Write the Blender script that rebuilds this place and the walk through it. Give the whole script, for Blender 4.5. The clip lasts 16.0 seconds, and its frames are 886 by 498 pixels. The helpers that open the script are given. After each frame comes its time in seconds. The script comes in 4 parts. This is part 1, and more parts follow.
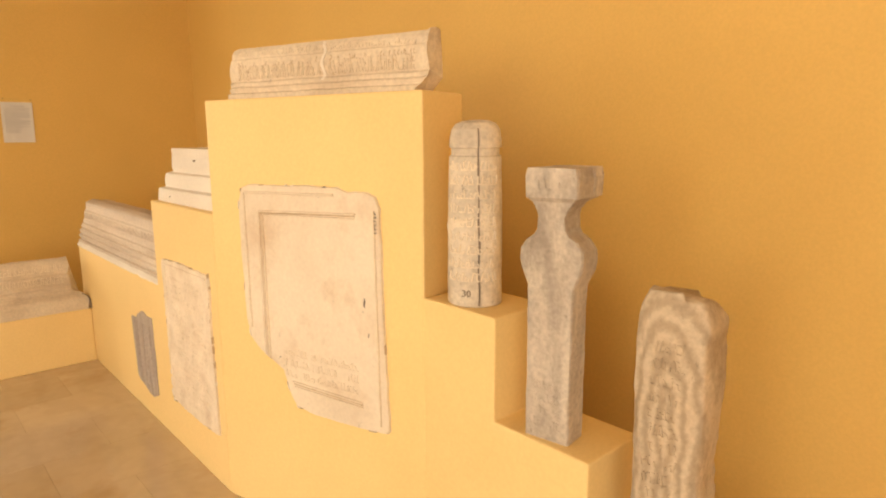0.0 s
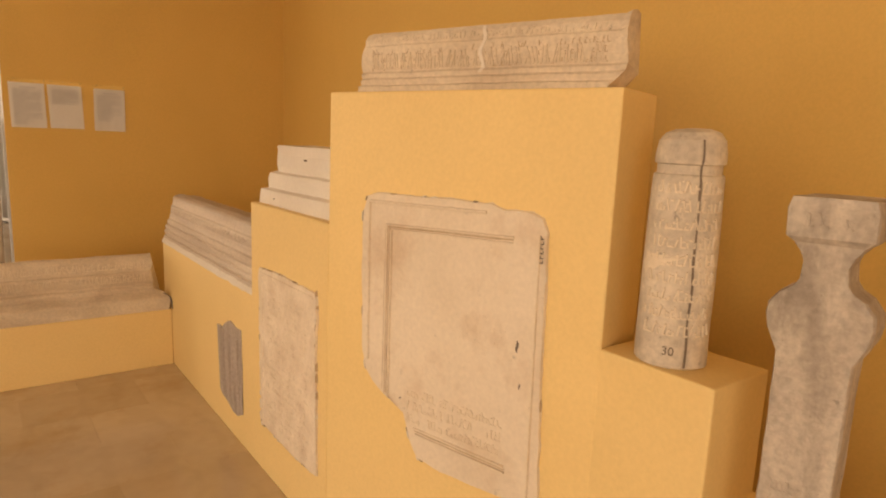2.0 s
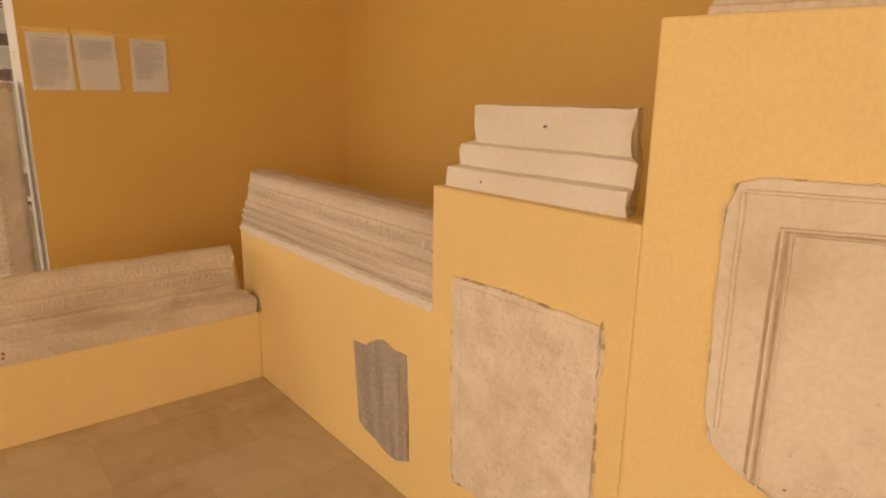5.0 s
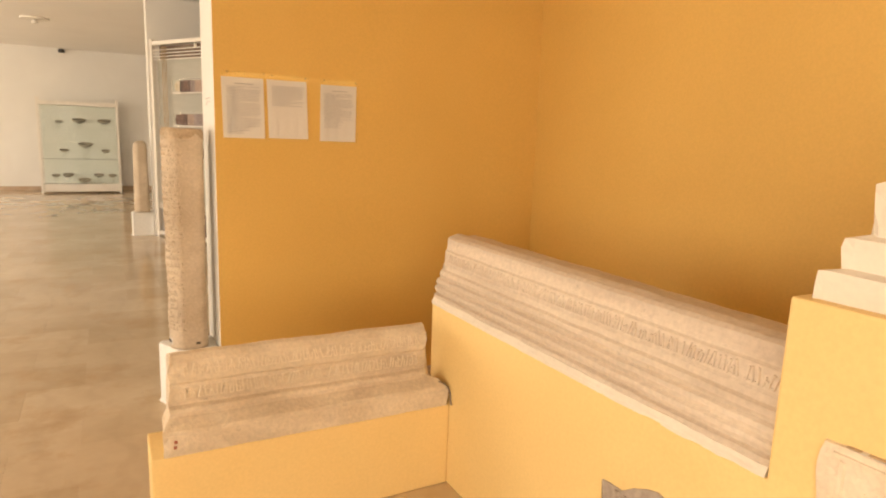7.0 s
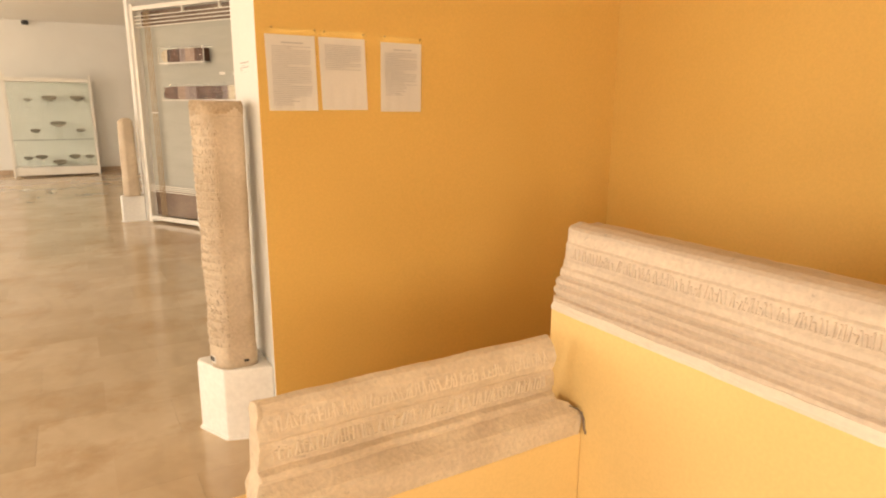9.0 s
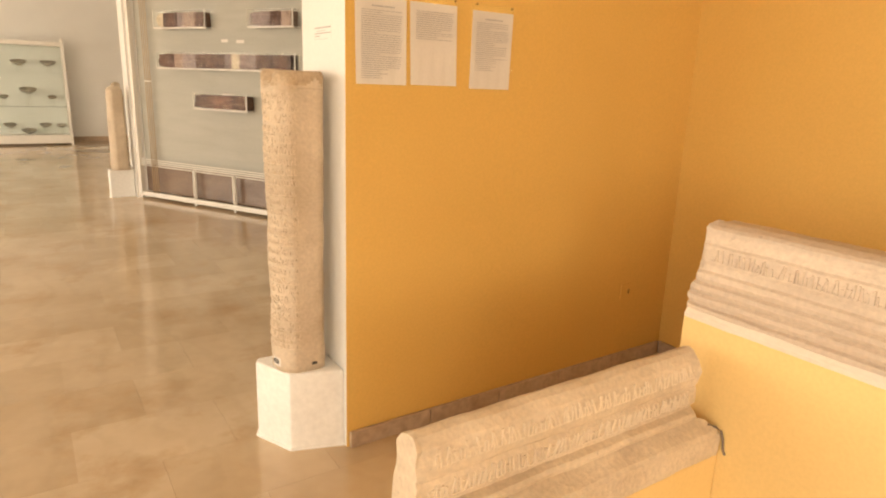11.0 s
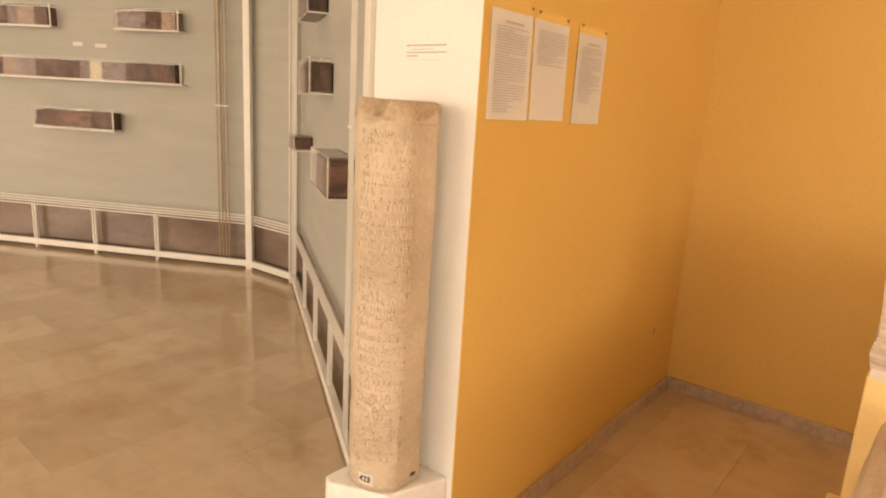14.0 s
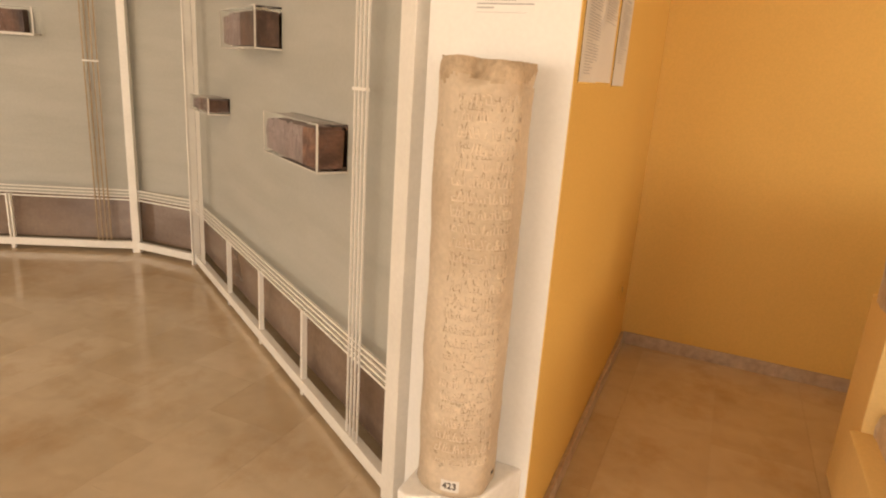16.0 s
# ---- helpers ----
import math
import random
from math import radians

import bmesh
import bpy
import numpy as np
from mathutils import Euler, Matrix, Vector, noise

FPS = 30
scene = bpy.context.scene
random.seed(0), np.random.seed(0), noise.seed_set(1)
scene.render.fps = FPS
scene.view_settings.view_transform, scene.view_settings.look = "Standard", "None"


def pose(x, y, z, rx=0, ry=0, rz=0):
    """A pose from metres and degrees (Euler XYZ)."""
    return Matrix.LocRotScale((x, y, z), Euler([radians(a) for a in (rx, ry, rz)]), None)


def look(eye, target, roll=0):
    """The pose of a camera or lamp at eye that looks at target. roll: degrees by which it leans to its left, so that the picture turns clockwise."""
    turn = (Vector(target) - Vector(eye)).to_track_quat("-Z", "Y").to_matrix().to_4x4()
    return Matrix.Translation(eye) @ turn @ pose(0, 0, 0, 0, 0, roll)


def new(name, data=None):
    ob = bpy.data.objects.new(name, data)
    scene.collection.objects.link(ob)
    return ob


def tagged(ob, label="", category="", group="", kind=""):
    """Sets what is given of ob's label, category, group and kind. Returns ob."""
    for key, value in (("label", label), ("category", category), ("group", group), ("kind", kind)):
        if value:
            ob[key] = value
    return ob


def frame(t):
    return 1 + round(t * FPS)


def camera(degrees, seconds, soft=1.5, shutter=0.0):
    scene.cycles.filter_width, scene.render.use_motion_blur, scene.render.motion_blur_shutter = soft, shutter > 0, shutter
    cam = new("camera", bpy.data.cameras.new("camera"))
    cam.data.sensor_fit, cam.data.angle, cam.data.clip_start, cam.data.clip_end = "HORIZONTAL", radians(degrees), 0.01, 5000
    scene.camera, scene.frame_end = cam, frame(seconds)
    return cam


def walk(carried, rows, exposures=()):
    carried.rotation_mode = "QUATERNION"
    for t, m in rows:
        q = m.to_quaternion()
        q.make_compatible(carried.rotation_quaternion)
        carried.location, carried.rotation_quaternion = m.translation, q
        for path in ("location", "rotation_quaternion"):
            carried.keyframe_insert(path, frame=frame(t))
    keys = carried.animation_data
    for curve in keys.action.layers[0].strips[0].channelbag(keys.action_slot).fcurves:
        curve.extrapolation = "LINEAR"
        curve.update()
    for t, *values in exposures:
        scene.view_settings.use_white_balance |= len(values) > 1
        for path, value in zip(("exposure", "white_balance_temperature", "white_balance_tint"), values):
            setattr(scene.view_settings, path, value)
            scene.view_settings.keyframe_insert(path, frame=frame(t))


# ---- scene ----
cam = camera(70.5, 16.0, 2.0)
PATH = [
    (0, (-0.033, -0.097, 1.546), (1.285, 1.365, 1.191), -0.3),
    (0.5, (-0.044, -0.025, 1.535), (1.254, 1.454, 1.181), 0.3),
    (1, (0.003, 0.11, 1.529), (1.28, 1.607, 1.175), 1.9),
    (1.5, (0.022, 0.254, 1.537), (1.22, 1.822, 1.212), 2.5),
    (2, (-0.029, 0.431, 1.538), (1.163, 2.002, 1.201), 2.4),
    (2.5, (-0.099, 0.633, 1.538), (1.114, 2.187, 1.198), 1.9),
    (3, (-0.115, 0.858, 1.531), (1.082, 2.408, 1.128), 1.6),
    (5.5, (-0.295, 1.803, 1.523), (0.938, 3.302, 1.041), 0.6),
    (6, (-0.265, 1.998, 1.533), (0.855, 3.608, 1.14), 0.5),
    (6.5, (-0.291, 2.162, 1.54), (0.731, 3.835, 1.146), 1.5),
    (7, (-0.329, 2.384, 1.547), (0.61, 4.116, 1.202), 2.0),
    (7.5, (-0.389, 2.59, 1.543), (0.506, 4.336, 1.160), 3.0),
    (8, (-0.408, 2.824, 1.549), (0.476, 4.573, 1.15), 1.1),
    (10.5, (-0.753, 3.493, 1.511), (0.353, 5.08, 1.005), 1.3),
    (11, (-0.821, 3.668, 1.522), (0.252, 5.279, 1.017), 2.1),
    (11.5, (-0.961, 3.878, 1.538), (0.246, 5.411, 1.098), 1.3),
    (12, (-1.043, 4.062, 1.547), (0.225, 5.555, 1.144), 2.9),
    (12.5, (-1.07, 4.244, 1.552), (0.216, 5.721, 1.147), 2.6),
    (13, (-1.113, 4.419, 1.56), (0.178, 5.893, 1.16), 1.9),
    (13.5, (-1.193, 4.598, 1.553), (0.187, 5.981, 1.127), 3.2),
    (14, (-1.293, 4.77, 1.545), (0.222, 5.999, 1.103), 3.3),
    (14.5, (-1.326, 4.953, 1.529), (0.234, 6.111, 1.056), 3.7),
    (15, (-1.352, 5.138, 1.522), (0.248, 6.233, 1.029), 3.0),
    (15.5, (-1.394, 5.294, 1.517), (0.281, 6.267, 1.018), 3.8),
    (16, (-1.482, 5.477, 1.512), (0.281, 6.254, 0.977), 3.8),
]
EXPOSURES = [(0, -0.37, 6400, 9), (1, -0.43, 6400, 10), (1.5, -0.67, 6600, 13), (2, -0.95, 7000, 17), (3, -1.06, 6900, 17), (5.5, -0.91, 6900, 17), (6, -0.59, 6700, 14), (6.5, -0.33, 6550, 12), (7, -0.18, 6500, 11), (8, -0.07, 6600, 11), (11, -0.02, 6500, 11), (12.5, -0.13, 6700, 15), (14.5, -0.18, 6700, 15), (16, -0.27, 6650, 15)]
walk(cam, [(t, look(eye, target, roll)) for t, eye, target, roll in PATH], EXPOSURES)
from mathutils.bvhtree import BVHTree

# world, daylight and lamps
world = bpy.data.worlds.new("daylight")
scene.world = world
world.use_nodes = True
sky = world.node_tree.nodes.new("ShaderNodeTexSky")
sky.sky_type, sky.sun_disc = "NISHITA", False
sky.sun_elevation, sky.sun_rotation = radians(38), radians(250)
world.node_tree.links.new(sky.outputs[0], world.node_tree.nodes["Background"].inputs[0])
world.node_tree.nodes["Background"].inputs[1].default_value = 0.1

sun_data = bpy.data.lights.new("sun", "SUN")
sun_data.energy, sun_data.angle, sun_data.color = 1.0, radians(12), (1.0, 0.93, 0.82)
sun = new("sun", sun_data)
sun.matrix_world = look((-20, 8, 30), (0, 8, 0))

WARM = (1.0, 0.835, 0.63)


def window_light(name, eye, target, w, h, watts):
    d = bpy.data.lights.new(name, "AREA")
    d.shape, d.size, d.size_y, d.energy, d.color = "RECTANGLE", w, h, watts, WARM
    o = new(name, d)
    o.matrix_world = look(eye, target)
    return o


WEST, SOUTH, NORTH, EAST, TOP = -6.5, -4.0, 20.3, 2.26, 3.35
# west windows are out of view; their side is inferred, their places assumed
WINDOWS_W = [(-3.5, 0.1), (2.0, 5.0), (6.6, 9.6), (11.2, 14.2), (15.8, 18.8)]
for (a, b), watts in zip(WINDOWS_W, (285, 65, 185, 145, 165)):
    window_light("window_daylight", (WEST - 0.05, (a + b) / 2, 1.75), (0, (a + b) / 2, 1.6), b - a, 2.3, watts)
# made-up south window, added to brighten the partition
window_light("window_daylight", (-3.4, SOUTH - 0.05, 1.75), (-3.4, 5, 1.5), 3.6, 2.3, 200)


# materials
def nodes_of(name):
    m = bpy.data.materials.new(name)
    m.use_nodes = True
    nt = m.node_tree
    return m, nt, nt.nodes["Principled BSDF"]


def mat(name, dark, light, scale=3.0, fine=40.0, rough=0.6, bump=0.1, dist=0.004, fine_amount=0.12, stretch=(1, 1, 1),
        stain=None, stain_scale=1.2, metallic=0.0, random=0.0, island=0.0, coat=0.0, veins=0.0, spec=0.5, pits=0.0):
    """A procedural surface: two scales of colour variation, optional stains, veins and per-piece variation, with fine relief."""
    m, nt, bsdf = nodes_of(name)
    N, L = nt.nodes.new, nt.links.new
    geo = N("ShaderNodeNewGeometry")
    mp = N("ShaderNodeMapping")
    mp.inputs["Scale"].default_value = stretch
    L(geo.outputs["Position"], mp.inputs["Vector"])
    big = N("ShaderNodeTexNoise")
    big.inputs["Scale"].default_value, big.inputs["Detail"].default_value, big.inputs["Distortion"].default_value = scale, 5, 0.4
    L(mp.outputs[0], big.inputs["Vector"])
    small = N("ShaderNodeTexNoise")
    small.inputs["Scale"].default_value, small.inputs["Detail"].default_value = fine, 4
    L(geo.outputs["Position"], small.inputs["Vector"])
    ramp = N("ShaderNodeMapRange")
    ramp.inputs["From Min"].default_value, ramp.inputs["From Max"].default_value = 0.32, 0.68
    L(big.outputs[0], ramp.inputs["Value"])
    fac = ramp.outputs[0]
    if random or island:
        src = N("ShaderNodeObjectInfo").outputs["Random"] if random else geo.outputs["Random Per Island"]
        mixf = N("ShaderNodeMix")
        mixf.inputs["Factor"].default_value = random or island
        L(fac, mixf.inputs["A"]), L(src, mixf.inputs["B"])
        fac = mixf.outputs["Result"]
    mix = N("ShaderNodeMix")
    mix.data_type = "RGBA"
    mix.inputs["A"].default_value, mix.inputs["B"].default_value = (*dark, 1), (*light, 1)
    L(fac, mix.inputs["Factor"])
    col = mix.outputs["Result"]
    if stain:
        st = N("ShaderNodeTexNoise")
        st.inputs["Scale"].default_value, st.inputs["Detail"].default_value, st.inputs["Roughness"].default_value = stain_scale, 7, 0.65
        L(mp.outputs[0], st.inputs["Vector"])
        sr = N("ShaderNodeMapRange")
        sr.inputs["From Min"].default_value, sr.inputs["From Max"].default_value, sr.inputs["To Max"].default_value = 0.52, 0.70, 0.75
        L(st.outputs[0], sr.inputs["Value"])
        sm = N("ShaderNodeMix")
        sm.data_type = "RGBA"
        sm.inputs["B"].default_value = (*stain, 1)
        L(sr.outputs[0], sm.inputs["Factor"]), L(col, sm.inputs["A"])
        col = sm.outputs["Result"]
    if veins:
        wv = N("ShaderNodeTexWave")
        wv.inputs["Scale"].default_value, wv.inputs["Distortion"].default_value, wv.inputs["Detail"].default_value = 1.3, 9, 4
        wv.inputs["Detail Scale"].default_value = 1.6
        L(mp.outputs[0], wv.inputs["Vector"])
        vr = N("ShaderNodeMapRange")
        vr.inputs["From Min"].default_value, vr.inputs["From Max"].default_value, vr.inputs["To Max"].default_value = 0.72, 1.0, veins
        L(wv.outputs["Fac"], vr.inputs["Value"])
        vm = N("ShaderNodeMix")
        vm.data_type = "RGBA"
        vm.inputs["B"].default_value = (*[c * 0.55 for c in dark], 1)
        L(vr.outputs[0], vm.inputs["Factor"]), L(col, vm.inputs["A"])
        col = vm.outputs["Result"]
    if pits:
        pn = N("ShaderNodeTexNoise")
        pn.inputs["Scale"].default_value, pn.inputs["Detail"].default_value, pn.inputs["Roughness"].default_value = 22, 6, 0.7
        L(geo.outputs["Position"], pn.inputs["Vector"])
        pr = N("ShaderNodeMapRange")
        pr.inputs["From Min"].default_value, pr.inputs["From Max"].default_value, pr.inputs["To Max"].default_value = 0.64, 0.72, pits
        L(pn.outputs[0], pr.inputs["Value"])
        pm = N("ShaderNodeMix")
        pm.data_type = "RGBA"
        pm.inputs["B"].default_value = (*[c * 0.45 for c in dark], 1)
        L(pr.outputs[0], pm.inputs["Factor"]), L(col, pm.inputs["A"])
        col = pm.outputs["Result"]
    fr = N("ShaderNodeMapRange")
    fr.inputs["To Min"].default_value, fr.inputs["To Max"].default_value = 1 - fine_amount, 1 + fine_amount
    fr.inputs["From Min"].default_value, fr.inputs["From Max"].default_value = 0.3, 0.7
    L(small.outputs[0], fr.inputs["Value"])
    mul = N("ShaderNodeVectorMath")
    mul.operation = "SCALE"
    L(col, mul.inputs[0]), L(fr.outputs[0], mul.inputs["Scale"])
    L(mul.outputs[0], bsdf.inputs["Base Color"])
    rr = N("ShaderNodeMapRange")
    rr.inputs["To Min"].default_value, rr.inputs["To Max"].default_value = max(rough - 0.08, 0.02), min(rough + 0.08, 1)
    L(big.outputs[0], rr.inputs["Value"]), L(rr.outputs[0], bsdf.inputs["Roughness"])
    bsdf.inputs["Metallic"].default_value = metallic
    bsdf.inputs["Coat Weight"].default_value = coat
    bsdf.inputs["Specular IOR Level"].default_value = spec
    if bump:
        bp = N("ShaderNodeBump")
        bp.inputs["Strength"].default_value, bp.inputs["Distance"].default_value = bump, dist
        add = N("ShaderNodeMath")
        L(small.outputs[0], add.inputs[0]), L(big.outputs[0], add.inputs[1])
        L(add.outputs[0], bp.inputs["Height"]), L(bp.outputs[0], bsdf.inputs["Normal"])
    return m


def glass_mat(name, tint=(0.93, 0.97, 0.95), rough=0.02):
    m, nt, bsdf = nodes_of(name)
    bsdf.inputs["Base Color"].default_value = (*tint, 1)
    bsdf.inputs["Transmission Weight"].default_value = 1.0
    bsdf.inputs["Roughness"].default_value = rough
    bsdf.inputs["IOR"].default_value = 1.12
    return m


YELLOW = mat("ochre wall paint", (0.70, 0.44, 0.118), (0.745, 0.475, 0.132), 1.1, 90, 0.62, 0.12, 0.003, 0.035, spec=0.35)
PALE = mat("pale yellow plinth paint", (0.82, 0.59, 0.25), (0.87, 0.63, 0.275), 1.4, 80, 0.6, 0.14, 0.003, 0.03, spec=0.35)
WHITE = mat("white wall paint", (0.79, 0.77, 0.73), (0.84, 0.82, 0.78), 1.3, 70, 0.6, 0.1, 0.003, 0.02)
CEIL = mat("white ceiling paint", (0.85, 0.83, 0.79), (0.89, 0.87, 0.83), 0.9, 60, 0.8, 0.05, 0.003, 0.02)
FRAMEW = mat("white lacquered metal", (0.78, 0.74, 0.67), (0.84, 0.80, 0.73), 5, 60, 0.4, 0.05, 0.001, 0.03)
FLOORING = dict(scale=1.5, fine=14, rough=0.12, bump=0.02, dist=0.002, fine_amount=0.03, stain=(0.45, 0.295, 0.148), stain_scale=2.0, veins=0.07, spec=0.8)
TILE = mat("polished beige marble", (0.48, 0.352, 0.208), (0.64, 0.502, 0.338), random=0.5, **FLOORING)
TILE_FAR = mat("polished beige marble of the outer floor", (0.48, 0.352, 0.208), (0.64, 0.502, 0.338), island=0.5, **FLOORING)
JOINT = mat("floor joint", (0.42, 0.31, 0.19), (0.50, 0.38, 0.25), 4, 50, 0.7, 0.1)
SKIRT = mat("grey brown marble skirting", (0.40, 0.285, 0.19), (0.55, 0.425, 0.31), 6, 30, 0.4, 0.1, 0.003, 0.15, random=0.4)
GROOVE_BROWN = mat("brown of grooves, rims and letters", (0.46, 0.33, 0.20), (0.56, 0.42, 0.28), 9, 60, 0.85, 0.1)
PIT = mat("dark pit", (0.16, 0.12, 0.09), (0.24, 0.18, 0.13), 9, 60, 0.85, 0.1)
MARBLE = mat("weathered beige marble", (0.58, 0.462, 0.325), (0.75, 0.625, 0.465), 4, 70, 0.7, 0.6, 0.006, 0.09, stretch=(0.8, 0.9, 1.7), stain=(0.50, 0.385, 0.275), stain_scale=3.6, pits=0.6)
MARBLE_WORN = mat("pale worn marble", (0.68, 0.565, 0.42), (0.79, 0.67, 0.51), 5, 70, 0.7, 0.3, 0.003, 0.05)
MARBLE_GREY = mat("streaked grey marble", (0.55, 0.445, 0.345), (0.71, 0.60, 0.48), 3.5, 60, 0.65, 0.5, 0.006, 0.08, stretch=(1.8, 0.35, 3.2), stain=(0.48, 0.38, 0.295), stain_scale=2.2, pits=0.4)
MARBLE_UP = mat("grey marble with upright streaks", (0.29, 0.235, 0.185), (0.60, 0.51, 0.41), 5, 70, 0.65, 0.65, 0.007, 0.15, stretch=(1.8, 1.8, 0.6), stain=(0.70, 0.61, 0.49), stain_scale=3.0, pits=0.8)
MARBLE_CREAM = mat("cream marble with grey patches", (0.50, 0.415, 0.315), (0.80, 0.69, 0.54), 4.5, 60, 0.65, 0.6, 0.006, 0.13, stretch=(1.2, 1.2, 0.8), stain=(0.36, 0.295, 0.225), stain_scale=4.0, pits=0.8)
MARBLE_WHITE = mat("pale cut marble", (0.74, 0.655, 0.545), (0.80, 0.72, 0.61), 3, 60, 0.6, 0.2, 0.003, 0.03, stain=(0.68, 0.585, 0.47), stain_scale=2.0)
SLAB = mat("pale limestone slab", (0.71, 0.59, 0.44), (0.80, 0.68, 0.525), 3, 70, 0.75, 0.3, 0.004, 0.045, stain=(0.63, 0.475, 0.325), stain_scale=4.5, pits=0.45)
SLATE = mat("mauve grey marble", (0.33, 0.265, 0.215), (0.46, 0.38, 0.315), 7, 60, 0.7, 0.45, 0.005, 0.14, stretch=(1, 3, 0.5))
SHAFT = mat("buff limestone shaft", (0.50, 0.40, 0.285), (0.66, 0.55, 0.415), 4, 70, 0.72, 0.4, 0.005, 0.08, stain=(0.44, 0.335, 0.225), stain_scale=3.5, pits=0.7)
BREAK_SHADE = mat("brown broken limestone and notch shade", (0.40, 0.295, 0.19), (0.54, 0.42, 0.29), 12, 70, 0.8, 0.7, 0.008, 0.14, pits=0.6)
SHAFT_PALE = mat("rubbed buff limestone", (0.56, 0.455, 0.335), (0.70, 0.585, 0.445), 9, 70, 0.7, 0.3, 0.004, 0.08)
# dark brown for the shade between the column's letters
LETTER_SHADE = mat("dark brown letter shade", (0.32, 0.24, 0.16), (0.42, 0.33, 0.23), 9, 60, 0.85, 0.1)
RELIEF = mat("pitted pinkish limestone", (0.73, 0.60, 0.44), (0.85, 0.72, 0.555), 10, 80, 0.8, 0.6, 0.006, 0.06, stain=(0.66, 0.505, 0.355), stain_scale=7, pits=0.35)


def banded_stone(name, dark, light):
    """Brown stone whose bands nest like arches, in the stone's own coordinates."""
    m = mat(name, dark, light, 7, 70, 0.7, 0.5, 0.006, 0.12, pits=0.5)
    nt = m.node_tree
    N, L = nt.nodes.new, nt.links.new
    co = N("ShaderNodeTexCoord")
    warp = N("ShaderNodeTexNoise")
    warp.inputs["Scale"].default_value, warp.inputs["Detail"].default_value, warp.inputs["Roughness"].default_value = 6, 8, 0.62
    L(co.outputs["Object"], warp.inputs["Vector"])
    sep = N("ShaderNodeSeparateXYZ")
    L(co.outputs["Object"], sep.inputs[0])

    def calc(op, a, b):
        n = N("ShaderNodeMath")
        n.operation = op
        for k, v in enumerate((a, b)):
            if isinstance(v, (int, float)):
                n.inputs[k].default_value = v
            else:
                L(v, n.inputs[k])
        return n.outputs[0]

    y2 = calc("POWER", calc("ABSOLUTE", sep.outputs[1], 0), 2)
    z2 = calc("POWER", calc("MULTIPLY", calc("MAXIMUM", calc("SUBTRACT", sep.outputs[2], 0.55), 0), 0.42), 2)
    r = calc("SQRT", calc("ADD", y2, z2), 0)
    wave = calc("SINE", calc("ADD", calc("MULTIPLY", r, 210), calc("MULTIPLY", warp.outputs[0], 17)), 0)
    fac = N("ShaderNodeMapRange")
    fac.inputs["From Min"].default_value, fac.inputs["From Max"].default_value = -2.4, 2.2
    L(wave, fac.inputs["Value"])
    for n in nt.nodes:
        if n.type == "MIX" and n.data_type == "RGBA" and tuple(n.inputs["A"].default_value)[:3] == tuple(Vector(dark)):
            L(fac.outputs[0], n.inputs["Factor"])
    return m


BROWNST = banded_stone("brown banded stone", (0.26, 0.18, 0.105), (0.64, 0.51, 0.36))
PLASTER = mat("white painted plaster plinth", (0.82, 0.80, 0.76), (0.88, 0.86, 0.82), 3, 40, 0.65, 0.3, 0.005, 0.05)
PAPER = mat("white paper", (0.68, 0.64, 0.59), (0.73, 0.69, 0.635), 3, 100, 0.8, 0.05, 0.001, 0.02)
INK = mat("grey print", (0.42, 0.40, 0.385), (0.52, 0.50, 0.48), 60, 300, 0.8, 0)
BLACK = mat("black ink", (0.03, 0.025, 0.02), (0.06, 0.05, 0.04), 40, 200, 0.7, 0)
BRASS = mat("brass pin", (0.35, 0.22, 0.07), (0.5, 0.33, 0.12), 20, 100, 0.35, 0, metallic=1.0)
BOARD = mat("blue grey display board", (0.40, 0.39, 0.34), (0.445, 0.435, 0.385), 1.5, 60, 0.75, 0.15, 0.002, 0.03, stretch=(1, 1, 6))
BROWN = mat("dark brown lower panel", (0.13, 0.085, 0.06), (0.25, 0.18, 0.135), 1.4, 40, 0.22, 0.05, 0.002, 0.08, stretch=(1, 1, 2.6))
WOOD = mat("dark carved wood", (0.035, 0.016, 0.010), (0.115, 0.055, 0.032), 9, 60, 0.6, 0.6, 0.006, 0.25, stretch=(1, 1, 0.6), stain=(0.17, 0.095, 0.062), stain_scale=7)
WOODP = mat("faded painted wood", (0.22, 0.145, 0.11), (0.34, 0.245, 0.19), 9, 60, 0.65, 0.5, 0.005, 0.2, stain=(0.16, 0.09, 0.06), stain_scale=6)
WOODM_SHEEN = mat("mauve grey faded wood and acrylic sheen", (0.17, 0.125, 0.115), (0.26, 0.20, 0.185), 9, 60, 0.65, 0.5, 0.005, 0.2, stain=(0.12, 0.075, 0.06), stain_scale=6)
WOODRED = mat("reddish carved wood", (0.07, 0.03, 0.018), (0.20, 0.095, 0.055), 8, 60, 0.55, 0.6, 0.006, 0.25, stretch=(1, 1, 3), stain=(0.30, 0.17, 0.11), stain_scale=6)
WOODC_GLEAM = mat("cream faded wood and white reflection", (0.40, 0.33, 0.23), (0.52, 0.44, 0.32), 9, 60, 0.65, 0.4, 0.004, 0.15)
ACRYL = glass_mat("clear acrylic", (0.97, 0.97, 0.95))
GLASS = glass_mat("greenish cabinet glass", (0.95, 0.965, 0.95))
EDGE_GLINT = mat("acrylic edge glint", (0.62, 0.58, 0.52), (0.72, 0.68, 0.61), 8, 60, 0.25, 0)
CERAMIC = mat("glazed ceramic", (0.22, 0.20, 0.15), (0.42, 0.38, 0.30), 14, 60, 0.35, 0.1, stain=(0.12, 0.10, 0.07), stain_scale=14)
CASEBACK = mat("pale green cabinet back", (0.60, 0.62, 0.56), (0.66, 0.68, 0.62), 2, 50, 0.6, 0.03)
